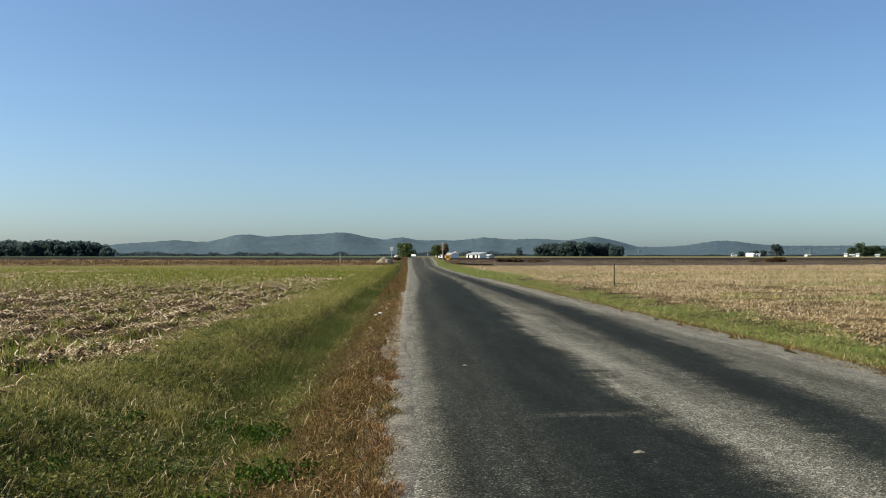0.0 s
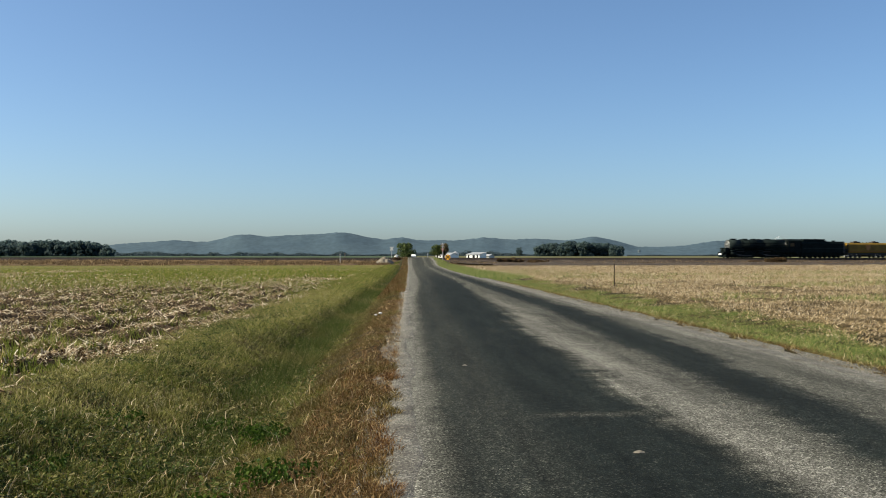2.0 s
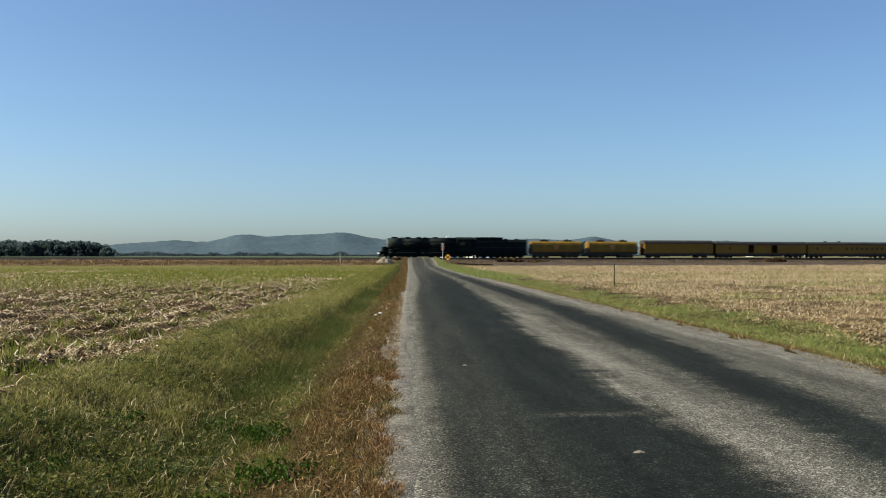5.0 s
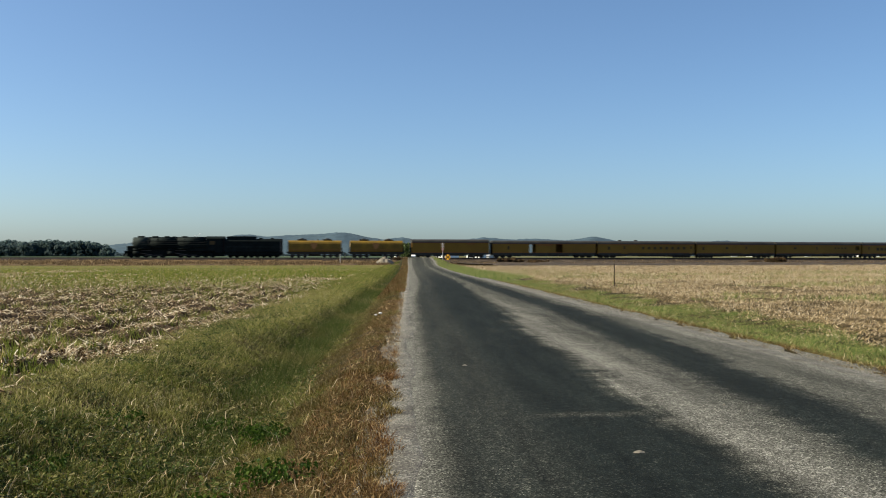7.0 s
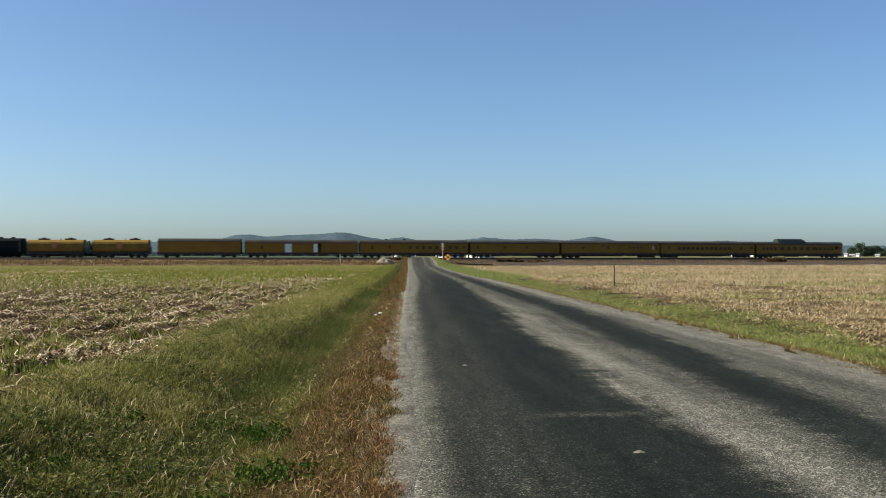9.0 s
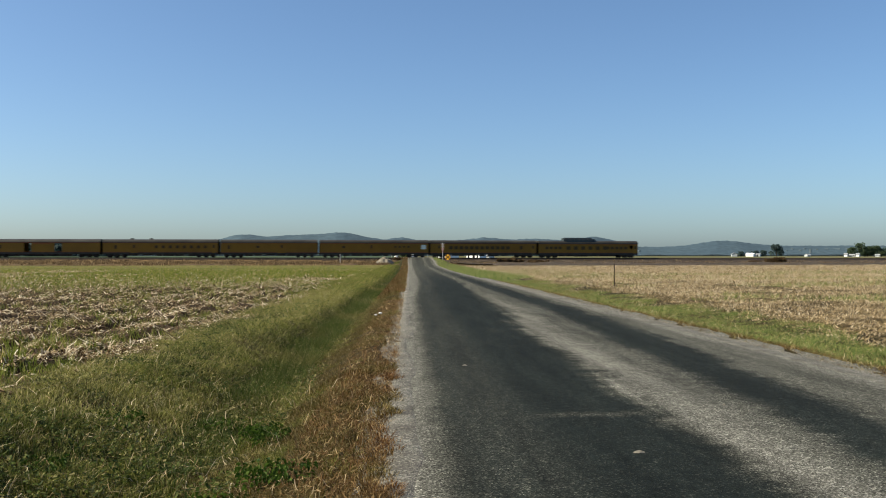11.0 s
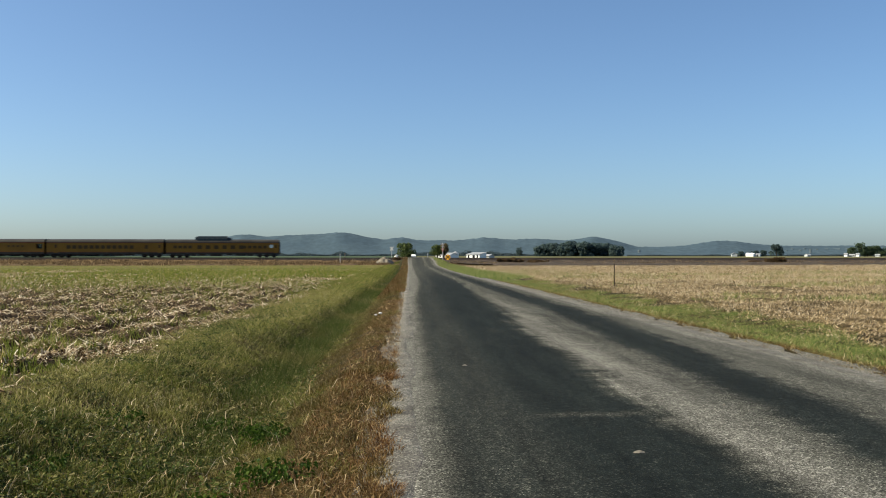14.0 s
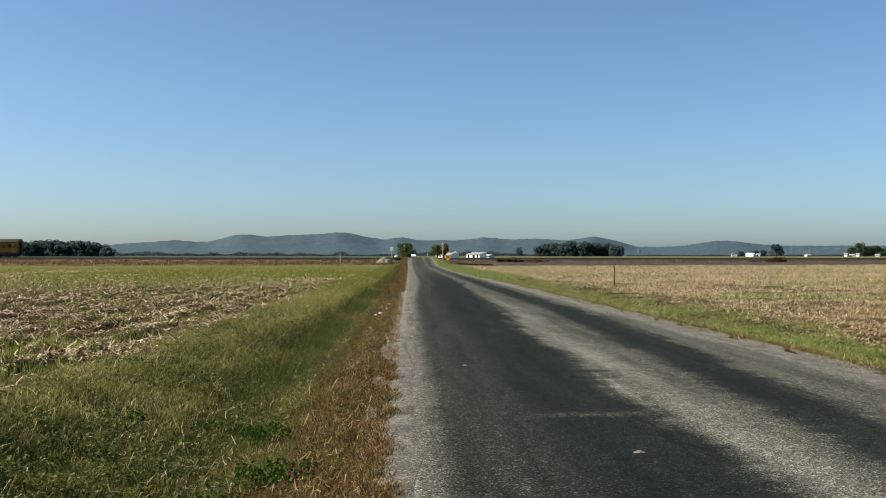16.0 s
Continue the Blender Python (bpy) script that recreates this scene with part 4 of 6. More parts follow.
    row = np.where(rng.random(len(lat)) < 0.4, np.round(lat / 0.76) * 0.76 + (rng.random(len(lat)) - 0.5) * 0.14, lat)
    grow("corn_stubble", row, y, 0.1 + 0.2 * step(y, 20, 60), 0.011, 0.8, M_CORN, "standing dry corn stubble in rows", "stubble", widen=0.007)
    lat, y = scatter(70000, 60, 205, const(8.6), hi, 0.1)
    lat, y = keep(lat, y, before_bank(lat, y, 56))
    litter("corn_residue", lat, y, 0.13, 0.026, M_CORN, "pale straw over the far cornfield", 0.9, widen=0.006)
    lat, y = scatter(80000, 30, 120, const(8.4), hi, 0.3)
    some = 0.7 * vnoise(lat * 0.07 + 77, y * 0.12) + 0.3 * vnoise(lat * 0.5, y * 0.6)
    lat, y = keep(lat, y, (some > 0.53 + 0.12 * rng.random(len(y))) & before_bank(lat, y, 56))
    grow("field_weeds", lat, y, 0.2 * (0.4 + vnoise(lat * 1.2, y * 0.9)), 0.022, 0.8, M_FRESH, "green weeds among the corn stubble", "weeds", widen=0.012)
    # dead weeds on the railway bank
    n = 90000
    s = rng.random(n) * 330 - 150
    o = -40 + 35 * rng.random(n)
    xs = np.interp(s, TS, TX)
    slope = 0.1685 + 2 * 0.000563 * xs
    nrm = np.sqrt(1 + slope ** 2)
    X = xs - slope / nrm * o
    Yk = 226.45 + 0.1685 * xs + 0.000563 * xs ** 2 + o / nrm
    clump = vnoise(s * 0.25 + 3, o * 0.3)
    ok = (clump > 0.34) & ((across(X, Yk) < -4) | (across(X, Yk) > 8))
    ok &= (X < 0) | (rng.random(n) < 0.3)
    X, Yk, o = X[ok], Yk[ok], o[ok]
    zb = rail_z(X) + np.interp(o, [-42, -37, -31, -24, -19, -15, -11, -7.5, -5.2], [-1.85, -1.28, -1.2, -1.34, -1.2, -1.12, -1.2, -0.9, -0.62])
    grow("bank_weeds", across(X, Yk), Yk, np.full(len(X), 0.55), 0.12, 0.7, M_BROWNLEAF_PALE, "dead brown weeds on the railway bank", "weeds", root=zb - 0.1)


def leaf_cloud(centres, radii, n, size, squash=0.8, shell=False):
    """Small leaf-spray quads over and inside a set of lobes."""
    k = len(centres)
    pick = rng.integers(0, k, n)
    d = rng.normal(size=(n, 3))
    d /= np.linalg.norm(d, axis=1)[:, None]
    rad = radii[pick] * (0.86 + 0.22 * rng.random(n) if shell else 0.55 + 0.5 * rng.random(n) ** 0.6)
    p = centres[pick] + d * rad[:, None] * np.array([1, 1, squash])
    a, b = rng.normal(size=(n, 3)), rng.normal(size=(n, 3))
    if shell:
        # sprays lie along the crown's outside
        a -= 0.97 * d * (a * d).sum(1)[:, None]
        b -= 0.97 * d * (b * d).sum(1)[:, None]
    a /= np.linalg.norm(a, axis=1)[:, None]
    b -= a * (a * b).sum(1)[:, None]
    b /= np.linalg.norm(b, axis=1)[:, None]
    s = size * (0.5 + rng.random(n))[:, None]
    V = np.stack([p - a * s - b * s * 0.5, p + a * s * 0.2 - b * s * 0.8, p + a * s + b * s * 0.3, p - a * s * 0.3 + b * s * 0.7], 1)
    return V.reshape(-1, 3)


def cloud_ob(name, V, material, parent=None, label="", category="", kind=""):
    n = len(V) // 4
    ob = mesh_from(name, V, np.arange(n * 4), np.full(n, 4), material, label, category, kind)
    if parent:
        ob.parent = parent
    return ob


def tree(x, y, height, width, material, label, leaves=1500, leaf=0.35, z=None, squat=0.25):
    """Tapered trunk and limbs, and a crown of many leaf sprays in uneven lobes."""
    z = ground_at(x, y) if z is None else z
    t = base("tree", label, "tree", pose(x, y, z - 0.05))
    bm = bmesh.new()
    tube(bm, 'z', (0, 0, 0), width * 0.05, width * 0.025, height * 0.6, 8)
    for i in range(6):
        a = i * 1.05 + rng.random()
        h0 = height * (0.22 + 0.06 * i)
        v = Vector((math.cos(a), math.sin(a), 0.9)).normalized()
        m = Matrix.Translation(Vector((0, 0, h0)) + v * width * 0.16) @ v.to_track_quat('Z', 'Y').to_matrix().to_4x4()
        bmesh.ops.create_cone(bm, cap_ends=True, segments=6, radius1=width * 0.018, radius2=width * 0.006, depth=width * 0.34, matrix=m)
    part("trunk", bm, M_BARK, t)
    k = 26
    a = rng.random(k) * 2 * np.pi
    r = np.sqrt(rng.random(k)) * width * 0.38
    hz = height * (squat + 0.12 + (0.78 - squat) * rng.random(k))
    shrink = 1 - 0.5 * np.clip((hz / height - 0.6) / 0.4, 0, 1)
    c = np.stack([np.cos(a) * r * shrink, np.sin(a) * r * shrink, hz], -1)
    rad = width * (0.13 + 0.1 * rng.random(k))
    c[:, 2] = np.minimum(c[:, 2], height - rad * 0.8)
    cloud_ob("crown", leaf_cloud(c, rad, leaves, leaf), material, t)
    return t


def wood(name, x0, x1, y, depth, height, material, label, count, leaf=0.95, per=430, taper=None):
    """A far stand of trees, crown beside crown."""
    V = []
    for i in range(count):
        yy = y + depth * rng.random()
        x = (x0 + (x1 - x0) * (i + rng.random()) / count) * yy / y
        h = height * (0.82 + 0.25 * rng.random()) * (taper((x * y / yy - x0) / (x1 - x0)) if taper else 1.0)
        k = 15
        c = np.stack([x + (rng.random(k) - 0.5) * 8.5, yy + (rng.random(k) - 0.5) * 7.0, 0.5 + h * (0.02 + 0.85 * rng.random(k))], -1)
        rad = (2.0 + 1.9 * rng.random(k)) * min(1.0, h / 9)
        c[:, 2] = np.minimum(c[:, 2], 0.5 + h - rad * 0.75)
        V.append(leaf_cloud(c, rad, per, leaf, shell=True))
    return cloud_ob(name, np.concatenate(V), material, None, label, "woods", "stuff")


def px(x, dist):
    """Sideways metres at a distance for a bearing given on a 1700-long rule."""
    return (x - 784) * dist / 1700.0


def build_woods():
    wood("woods", px(-190, 900), px(195, 900), 900, 60, 15.2, M_FARLEAF, "dark green stand of trees, haze-tinted, at the field's far edge", 220, 1.0, 430,
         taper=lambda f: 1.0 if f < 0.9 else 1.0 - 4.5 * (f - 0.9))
    wood("woods", px(954, 1000), px(1097, 1000), 1000, 60, 14.5, M_FARLEAF, "dark green wood, haze-tinted, on the plain beyond the railway", 84, 1.0, 430,
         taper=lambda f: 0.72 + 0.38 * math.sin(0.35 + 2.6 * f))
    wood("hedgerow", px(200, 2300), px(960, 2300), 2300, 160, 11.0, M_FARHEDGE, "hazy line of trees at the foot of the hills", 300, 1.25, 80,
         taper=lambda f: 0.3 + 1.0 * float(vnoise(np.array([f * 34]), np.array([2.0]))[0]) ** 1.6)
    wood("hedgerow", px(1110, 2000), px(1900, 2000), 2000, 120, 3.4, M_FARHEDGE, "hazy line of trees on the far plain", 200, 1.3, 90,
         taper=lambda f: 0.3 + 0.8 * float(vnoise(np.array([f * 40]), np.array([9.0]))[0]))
    tree(px(718, 430), 430, 7.0, 9.6, M_LEAF, "round dark green tree beside the road past the crossing", 3200, 0.26, squat=0.05)
    tree(px(774, 420), 420, 6.6, 6.5, M_LEAF, "dark green tree by the white farmhouse", 2000, 0.26)
    tree(px(786, 430), 430, 7.2, 5.5, M_AUTUMN, "tree with reddish turning leaves by the farmhouse", 1500, 0.26)
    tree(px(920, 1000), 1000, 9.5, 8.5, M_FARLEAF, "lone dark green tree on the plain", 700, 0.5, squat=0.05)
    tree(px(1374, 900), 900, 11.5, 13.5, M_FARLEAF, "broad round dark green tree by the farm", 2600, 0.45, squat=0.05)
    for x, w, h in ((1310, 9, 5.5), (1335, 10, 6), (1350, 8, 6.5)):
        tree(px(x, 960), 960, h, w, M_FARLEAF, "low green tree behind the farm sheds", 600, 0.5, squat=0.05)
    for x, w, h in ((1508, 8, 8.5), (1521, 11, 12.5), (1535, 10, 9.5), (1548, 11, 10.0), (1560, 9, 8.5), (1585, 12, 10)):
        tree(px(x, 850), 850, h, w, M_FARMLEAF, "full green farmyard tree", 1600, 0.42, squat=0.05)


# ---------------- the train ----------------
SPEED = 28.69     # metres a second, towards smaller s


def wheel_mesh(r, w=0.14):
    bm = bmesh.new()
    tube(bm, 'y', (0, -w / 2, 0), r, r, w, 18)
    tube(bm, 'y', (0, -w / 2 - 0.03, 0), r * 0.3, r * 0.22, 0.04, 12)
    return bm


def driver_mesh(r):
    """A driving wheel: tyre, hub, spokes, counterweight and crank pin."""
    bm = bmesh.new()
    tube(bm, 'y', (0, -0.05, 0), r, r, 0.12, 24)
    tube(bm, 'y', (0, -0.11, 0), r * 0.26, r * 0.22, 0.07, 12)
    for i in range(12):
        arm = bmesh.new()
        box(arm, -0.035, 0.035, -0.085, -0.04, r * 0.2, r * 0.88)
        arm.transform(Matrix.Rotation(i * math.pi / 6, 4, 'Y'))
        me = bpy.data.meshes.new("spoke")
        arm.to_mesh(me)
        arm.free()
        bm.from_mesh(me)
        bpy.data.meshes.remove(me)
    arc = [(0.9 * r * math.sin(a), -0.9 * r * math.cos(a)) for a in np.linspace(-0.9, 0.9, 8)]
    low = [bm.verts.new((x, -0.1, z)) for x, z in arc]
    back = [bm.verts.new((x, -0.05, z)) for x, z in arc]
    bm.faces.new(low)
    for i in range(8):
        bm.faces.new((low[i], low[(i + 1) % 8], back[(i + 1) % 8], back[i]))
    tube(bm, 'y', (0, -0.2, CRANK), 0.09, 0.09, 0.15, 10)
    return bm


DRIVER_R, CRANK = 0.876, 0.36
DRIVERS, SIDE_RODS, MAIN_RODS = [], [], []


def add_drivers(parent, xs):
    for side in (-1, 1):
        for x in xs:
            w = part("driving_wheel", driver_mesh(DRIVER_R), M_BLACK, parent, "black spoked driving wheel")
            w.matrix_basis = pose(x, side * 0.78, DRIVER_R, 0, 0, 0 if side < 0 else 180)
            DRIVERS.append((w, x, side))


def add_wheels(parent, xs, r, material, label=""):
    for side in (-1, 1):
        for x in xs:
            w = part("wheel", wheel_mesh(r), material, parent, label, True)
            w.matrix_basis = pose(x, side * 0.78, r, 0, 0, 0 if side < 0 else 180)


def truck(parent, x, axles, r, material, spread=1.9):
    """A bogie: side frames with springs and its wheels."""
    bm = bmesh.new()
    half = spread * (axles - 1) / 2 + 0.35
    for y in (-1.02, 1.02):
        box(bm, -half, half, y - 0.07, y + 0.07, r - 0.08, r + 0.2, 0.04)
        box(bm, -0.3, 0.3, y - 0.1, y + 0.1, r - 0.22, r + 0.3, 0.03)
        for i in range(axles):
            xx = (i - (axles - 1) / 2) * spread
            box(bm, xx - 0.16, xx + 0.16, y - 0.12, y + 0.12, r - 0.16, r + 0.16, 0.03)
    box(bm, -0.3, 0.3, -1.0, 1.0, r, r + 0.3)
    t = part("truck", bm, material, parent)
    t.matrix_basis = pose(x, 0, 0)
    for side in (-1, 1):
        for i in range(axles):
            w = part("wheel", wheel_mesh(r), M_STEEL_DARK, t, "", True)
            w.matrix_basis = pose((i - (axles - 1) / 2) * spread, side * 0.78, r, 0, 0, 0 if side < 0 else 180)


def locomotive():
    """Articulated steam locomotive, 22.6 m over the pilot and cab; x runs from the nose back."""
    L = base("steam_locomotive", "large black articulated steam locomotive with graphite smokebox and lit lamps", "locomotive")
    part("smokebox", tube(bmesh.new(), 'x', (2.2, 0, 3.25), 1.32, 1.36, 3.4, 28), M_GRAPHITE, L, "dull grey graphite smokebox", True)
    part("smokebox_door", tube(tube(bmesh.new(), 'x', (2.05, 0, 3.25), 0.9, 1.2, 0.16, 24), 'x', (1.95, 0, 3.25), 0.3, 0.5, 0.12, 16), M_SMOKEDOOR, L, "silver-grey smokebox front")
    bm = bmesh.new()
    tube(bm, 'x', (5.6, 0, 3.25), 1.36, 1.44, 6.4, 28)
    tube(bm, 'x', (12.0, 0, 3.25), 1.44, 1.46, 6.2, 28)
    part("boiler", bm, M_BLACK, L, "", True)
    for x in (5.7, 7.6, 9.6, 11.6, 13.6, 15.6):
        part("boiler_band", tube(bmesh.new(), 'x', (x, 0, 3.25), 1.475, 1.475, 0.09, 28), M_BLACK, L, "", True)
    part("firebox", box(bmesh.new(), 14.2, 18.6, -1.42, 1.42, 1.3, 3.5, 0.12), M_BLACK, L)
    for y in (-1.5, 1.5):
        for x0, x1, z in ((4.0, 18.4, 2.9), (5.0, 17.0, 3.75), (6.0, 18.0, 2.2)):
            part("pipe", tube(bmesh.new(), 'x', (x0, y * (0.99 if z < 3.5 else 0.93), z), 0.07, 0.07, x1 - x0, 8), M_BLACK, L)
    part("chimney", box(bmesh.new(), 3.1, 4.6, -0.36, 0.36, 4.3, 4.86, 0.1), M_BLACK, L)
    for x, w in ((6.2, 1.5), (8.9, 1.3), (12.8, 1.4)):
        part("sand_dome", box(bmesh.new(), x, x + w, -0.72, 0.72, 4.2, 4.84, 0.22), M_BLACK, L)
    part("steam_dome", tube(bmesh.new(), 'z', (11.1, 0, 4.2), 0.5, 0.42, 0.58, 16), M_BLACK, L, "", True)
    part("safety_valve", tube(bmesh.new(), 'z', (15.4, 0, 4.3), 0.13, 0.1, 0.52, 10), M_STEEL, L)
    part("turret_cover", box(bmesh.new(), 16.2, 18.4, -0.5, 0.5, 4.3, 4.72, 0.12), M_BLACK, L)
    # cab with side window and overhanging roof
    bm = bmesh.new()
    for y in (-1.6, 1.52):
        box(bm, 18.6, 19.2, y, y + 0.08, 1.5, 4.3)
        box(bm, 20.4, 22.0, y, y + 0.08, 1.1, 4.3)
        box(bm, 19.2, 20.4, y, y + 0.08, 1.5, 2.9)
        box(bm, 19.2, 20.4, y, y + 0.08, 3.75, 4.3)
    box(bm, 18.6, 18.7, -1.52, 1.52, 1.5, 4.3)
    box(bm, 18.5, 21.7, -1.5, 1.5, 1.4, 1.52)
    part("cab", bm, M_BLACK, L)
    part("cab_roof", prism(bmesh.new(), [(1.72 * math.cos(a), 4.2 + 0.62 * math.sin(a)) for a in np.linspace(0, math.pi, 13)], 18.4, 22.45), M_BLACK, L)
    for y in (-1.57, 1.57):
        part("cab_window", box(bmesh.new(), 19.22, 20.38, y - 0.012, y + 0.012, 2.92, 3.73), M_GLASS, L)
        part("running_board", box(bmesh.new(), 2.3, 18.5, y * 0.96 - 0.16, y * 0.96 + 0.16, 2.42, 2.5), M_BLACK, L)
        part("handrail", tube(bmesh.new(), 'x', (2.4, y * 0.93, 3.45), 0.025, 0.025, 16.0, 6), M_STEEL_DARK, L, "thin steel handrail")
        for x in (3.2, 12.2):
            part("air_tank", tube(bmesh.new(), 'x', (x, y * 0.82, 2.1), 0.28, 0.28, 3.0, 14), M_BLACK, L, "", True)
        for x in (2.4, 10.0):
            cy = part("cylinder", tube(bmesh.new(), 'x', (x, y * 0.87, 1.05), 0.46, 0.46, 1.35, 18), M_BLACK, L, "", True)
            part("valve_chest", tube(bmesh.new(), 'x', (x - 0.05, y * 0.87, 1.75), 0.26, 0.26, 1.45, 14), M_BLACK, cy, "", True)
        for x in (3.7, 11.3):
            rod = part("main_rod", box(bmesh.new(), 0.0, 3.1, y * 0.74 - 0.04, y * 0.74 + 0.04, -0.09, 0.09, 0.02), M_STEEL_DARK, L, "oily steel main rod")
            MAIN_RODS.append((rod, x - 0.1 if x < 5 else x + 0.0, y))
            rod = part("side_rod", box(bmesh.new(), -1.95, 1.95, y * 0.68 - 0.04, y * 0.68 + 0.04, -0.08, 0.08, 0.02), M_STEEL_DARK, L, "oily steel coupling rod")
            SIDE_RODS.append((rod, 6.75 if x < 5 else 14.4, y))
            part("valve_gear", box(bmesh.new(), x + 0.3, x + 2.6, y * 0.8 - 0.03, y * 0.8 + 0.03, 1.5, 1.62, 0.02), M_STEEL_DARK, L)
    part("frame", box(bmesh.new(), 1.2, 21.4, -0.72, 0.72, 0.55, 2.3), M_BLACK, L)
    part("brake_rigging", box(bmesh.new(), 3.6, 22.4, -0.6, 0.6, 0.24, 0.62, 0.04), M_BLACK, L)
    part("cab_floor_beam", box(bmesh.new(), 21.4, 22.4, -1.2, 1.2, 0.6, 1.45, 0.04), M_BLACK, L)
    add_drivers(L, (4.9, 6.75, 8.6, 12.55, 14.4, 16.25))
    add_wheels(L, (1.7, 3.0, 18.1, 19.7), 0.5, M_BLACK, "small carrying wheel")
    # pilot deck, beam, ladder and cow-catcher
    part("pilot_deck", box(bmesh.new(), 0.35, 2.3, -1.45, 1.45, 1.35, 1.5, 0.02), M_BLACK, L)
    part("air_pump", box(bmesh.new(), 0.9, 2.0, -1.25, -0.25, 1.5, 2.6, 0.12), M_BLACK, L)
    part("air_pump", box(bmesh.new(), 0.9, 2.0, 0.25, 1.25, 1.5, 2.6, 0.12), M_BLACK, L)
    bm = bmesh.new()
    v = [bm.verts.new(p) for p in ((0.0, -0.5, 0.15), (0.0, 0.5, 0.15), (0.9, 1.4, 0.2), (0.9, -1.4, 0.2), (0.4, -1.3, 1.36), (0.4, 1.3, 1.36), (1.1, 1.4, 1.36), (1.1, -1.4, 1.36))]
    for q in ((0, 1, 2, 3), (4, 7, 6, 5), (0, 4, 5, 1), (1, 5, 6, 2), (0, 3, 7, 4), (3, 2, 6, 7)):
        bm.faces.new([v[i] for i in q])
    part("pilot", bm, M_BLACK, L, "black sloping pilot")
    part("headlamp", tube(bmesh.new(), 'x', (1.72, 0, 3.3), 0.2, 0.2, 0.3, 16), M_STEEL, L)
    for y in (-0.2, 0.2):
        h = part("lamp_housing", tube(bmesh.new(), 'x', (0.16, y, 0.98), 0.19, 0.19, 0.4, 14), M_BLACK, L)
        part("ditch_lamp", tube(bmesh.new(), 'x', (0.13, y, 0.98), 0.13, 0.13, 0.03, 14), M_LAMP, h, "lit low lamp on the pilot")
    # a wisp of steam at the whistle
    V = leaf_cloud(np.array([[16.2, 0, 5.0], [16.8, 0.1, 5.25], [15.9, 0, 4.9]]), np.array([0.3, 0.32, 0.2]), 45, 0.06)
    cloud_ob("steam_wisp", V, M_STEAM, L, "small white wisp of steam", kind="stuff")
    return L


def tender():
    T = base("tender", "long black riveted tender with a raised coal bunker", "tender")
    prof = [(-1.55, 1.2), (1.55, 1.2), (1.6, 1.4), (1.6, 3.7), (1.3, 4.25), (-1.3, 4.25), (-1.6, 3.7), (-1.6, 1.4)]
    part("tank", prism(bmesh.new(), prof, 0.02, 12.9), M_BLACK, T)
    bm = bmesh.new()
    box(bm, 0.5, 7.0, -1.4, -1.3, 4.2, 4.82)
    box(bm, 0.5, 7.0, 1.3, 1.4, 4.2, 4.82)
    box(bm, 6.9, 7.0, -1.3, 1.3, 4.2, 4.82)
    box(bm, 0.5, 0.6, -1.3, 1.3, 4.2, 4.82)
    part("bunker", bm, M_BLACK, T)
    bm = bmesh.new()
    for i in range(60):
        bmesh.ops.create_icosphere(bm, subdivisions=1, radius=0.3 + 0.2 * rng.random(), matrix=pose(0.9 + 5.7 * rng.random(), -1 + 2 * rng.random(), 4.35 + 0.15 * rng.random()))
    part("oil_load", bm, M_DARK, T)
    for x in (8.0, 10.6):
        part("water_hatch", tube(bmesh.new(), 'z', (x, 0, 4.22), 0.42, 0.42, 0.3, 14), M_BLACK, T)
    for y in (-1.61, 1.61):
        part("rivet_strip", box(bmesh.new(), 0.5, 12.7, y - 0.015, y + 0.015, 2.35, 2.47), M_GRAPHITE, T)
        part("ladder", box(bmesh.new(), 12.5, 12.75, y - 0.03, y + 0.03, 1.2, 4.2), M_STEEL_DARK, T)
    part("gangway", box(bmesh.new(), -0.6, 0.1, -1.35, 1.35, 1.2, 4.25), M_DARK, T)
    part("underframe", box(bmesh.new(), 0.05, 13.0, -1.25, 1.25, 0.62, 1.22), M_BLACK, T)
    part("brake_rigging", box(bmesh.new(), 0.6, 12.4, -0.5, 0.5, 0.26, 0.62, 0.04), M_BLACK, T)
    add_wheels(T, (1.2, 2.7, 4.5, 5.9, 7.3, 8.7, 10.1, 11.6), 0.53, M_BLACK, "black tender wheel")
    return T


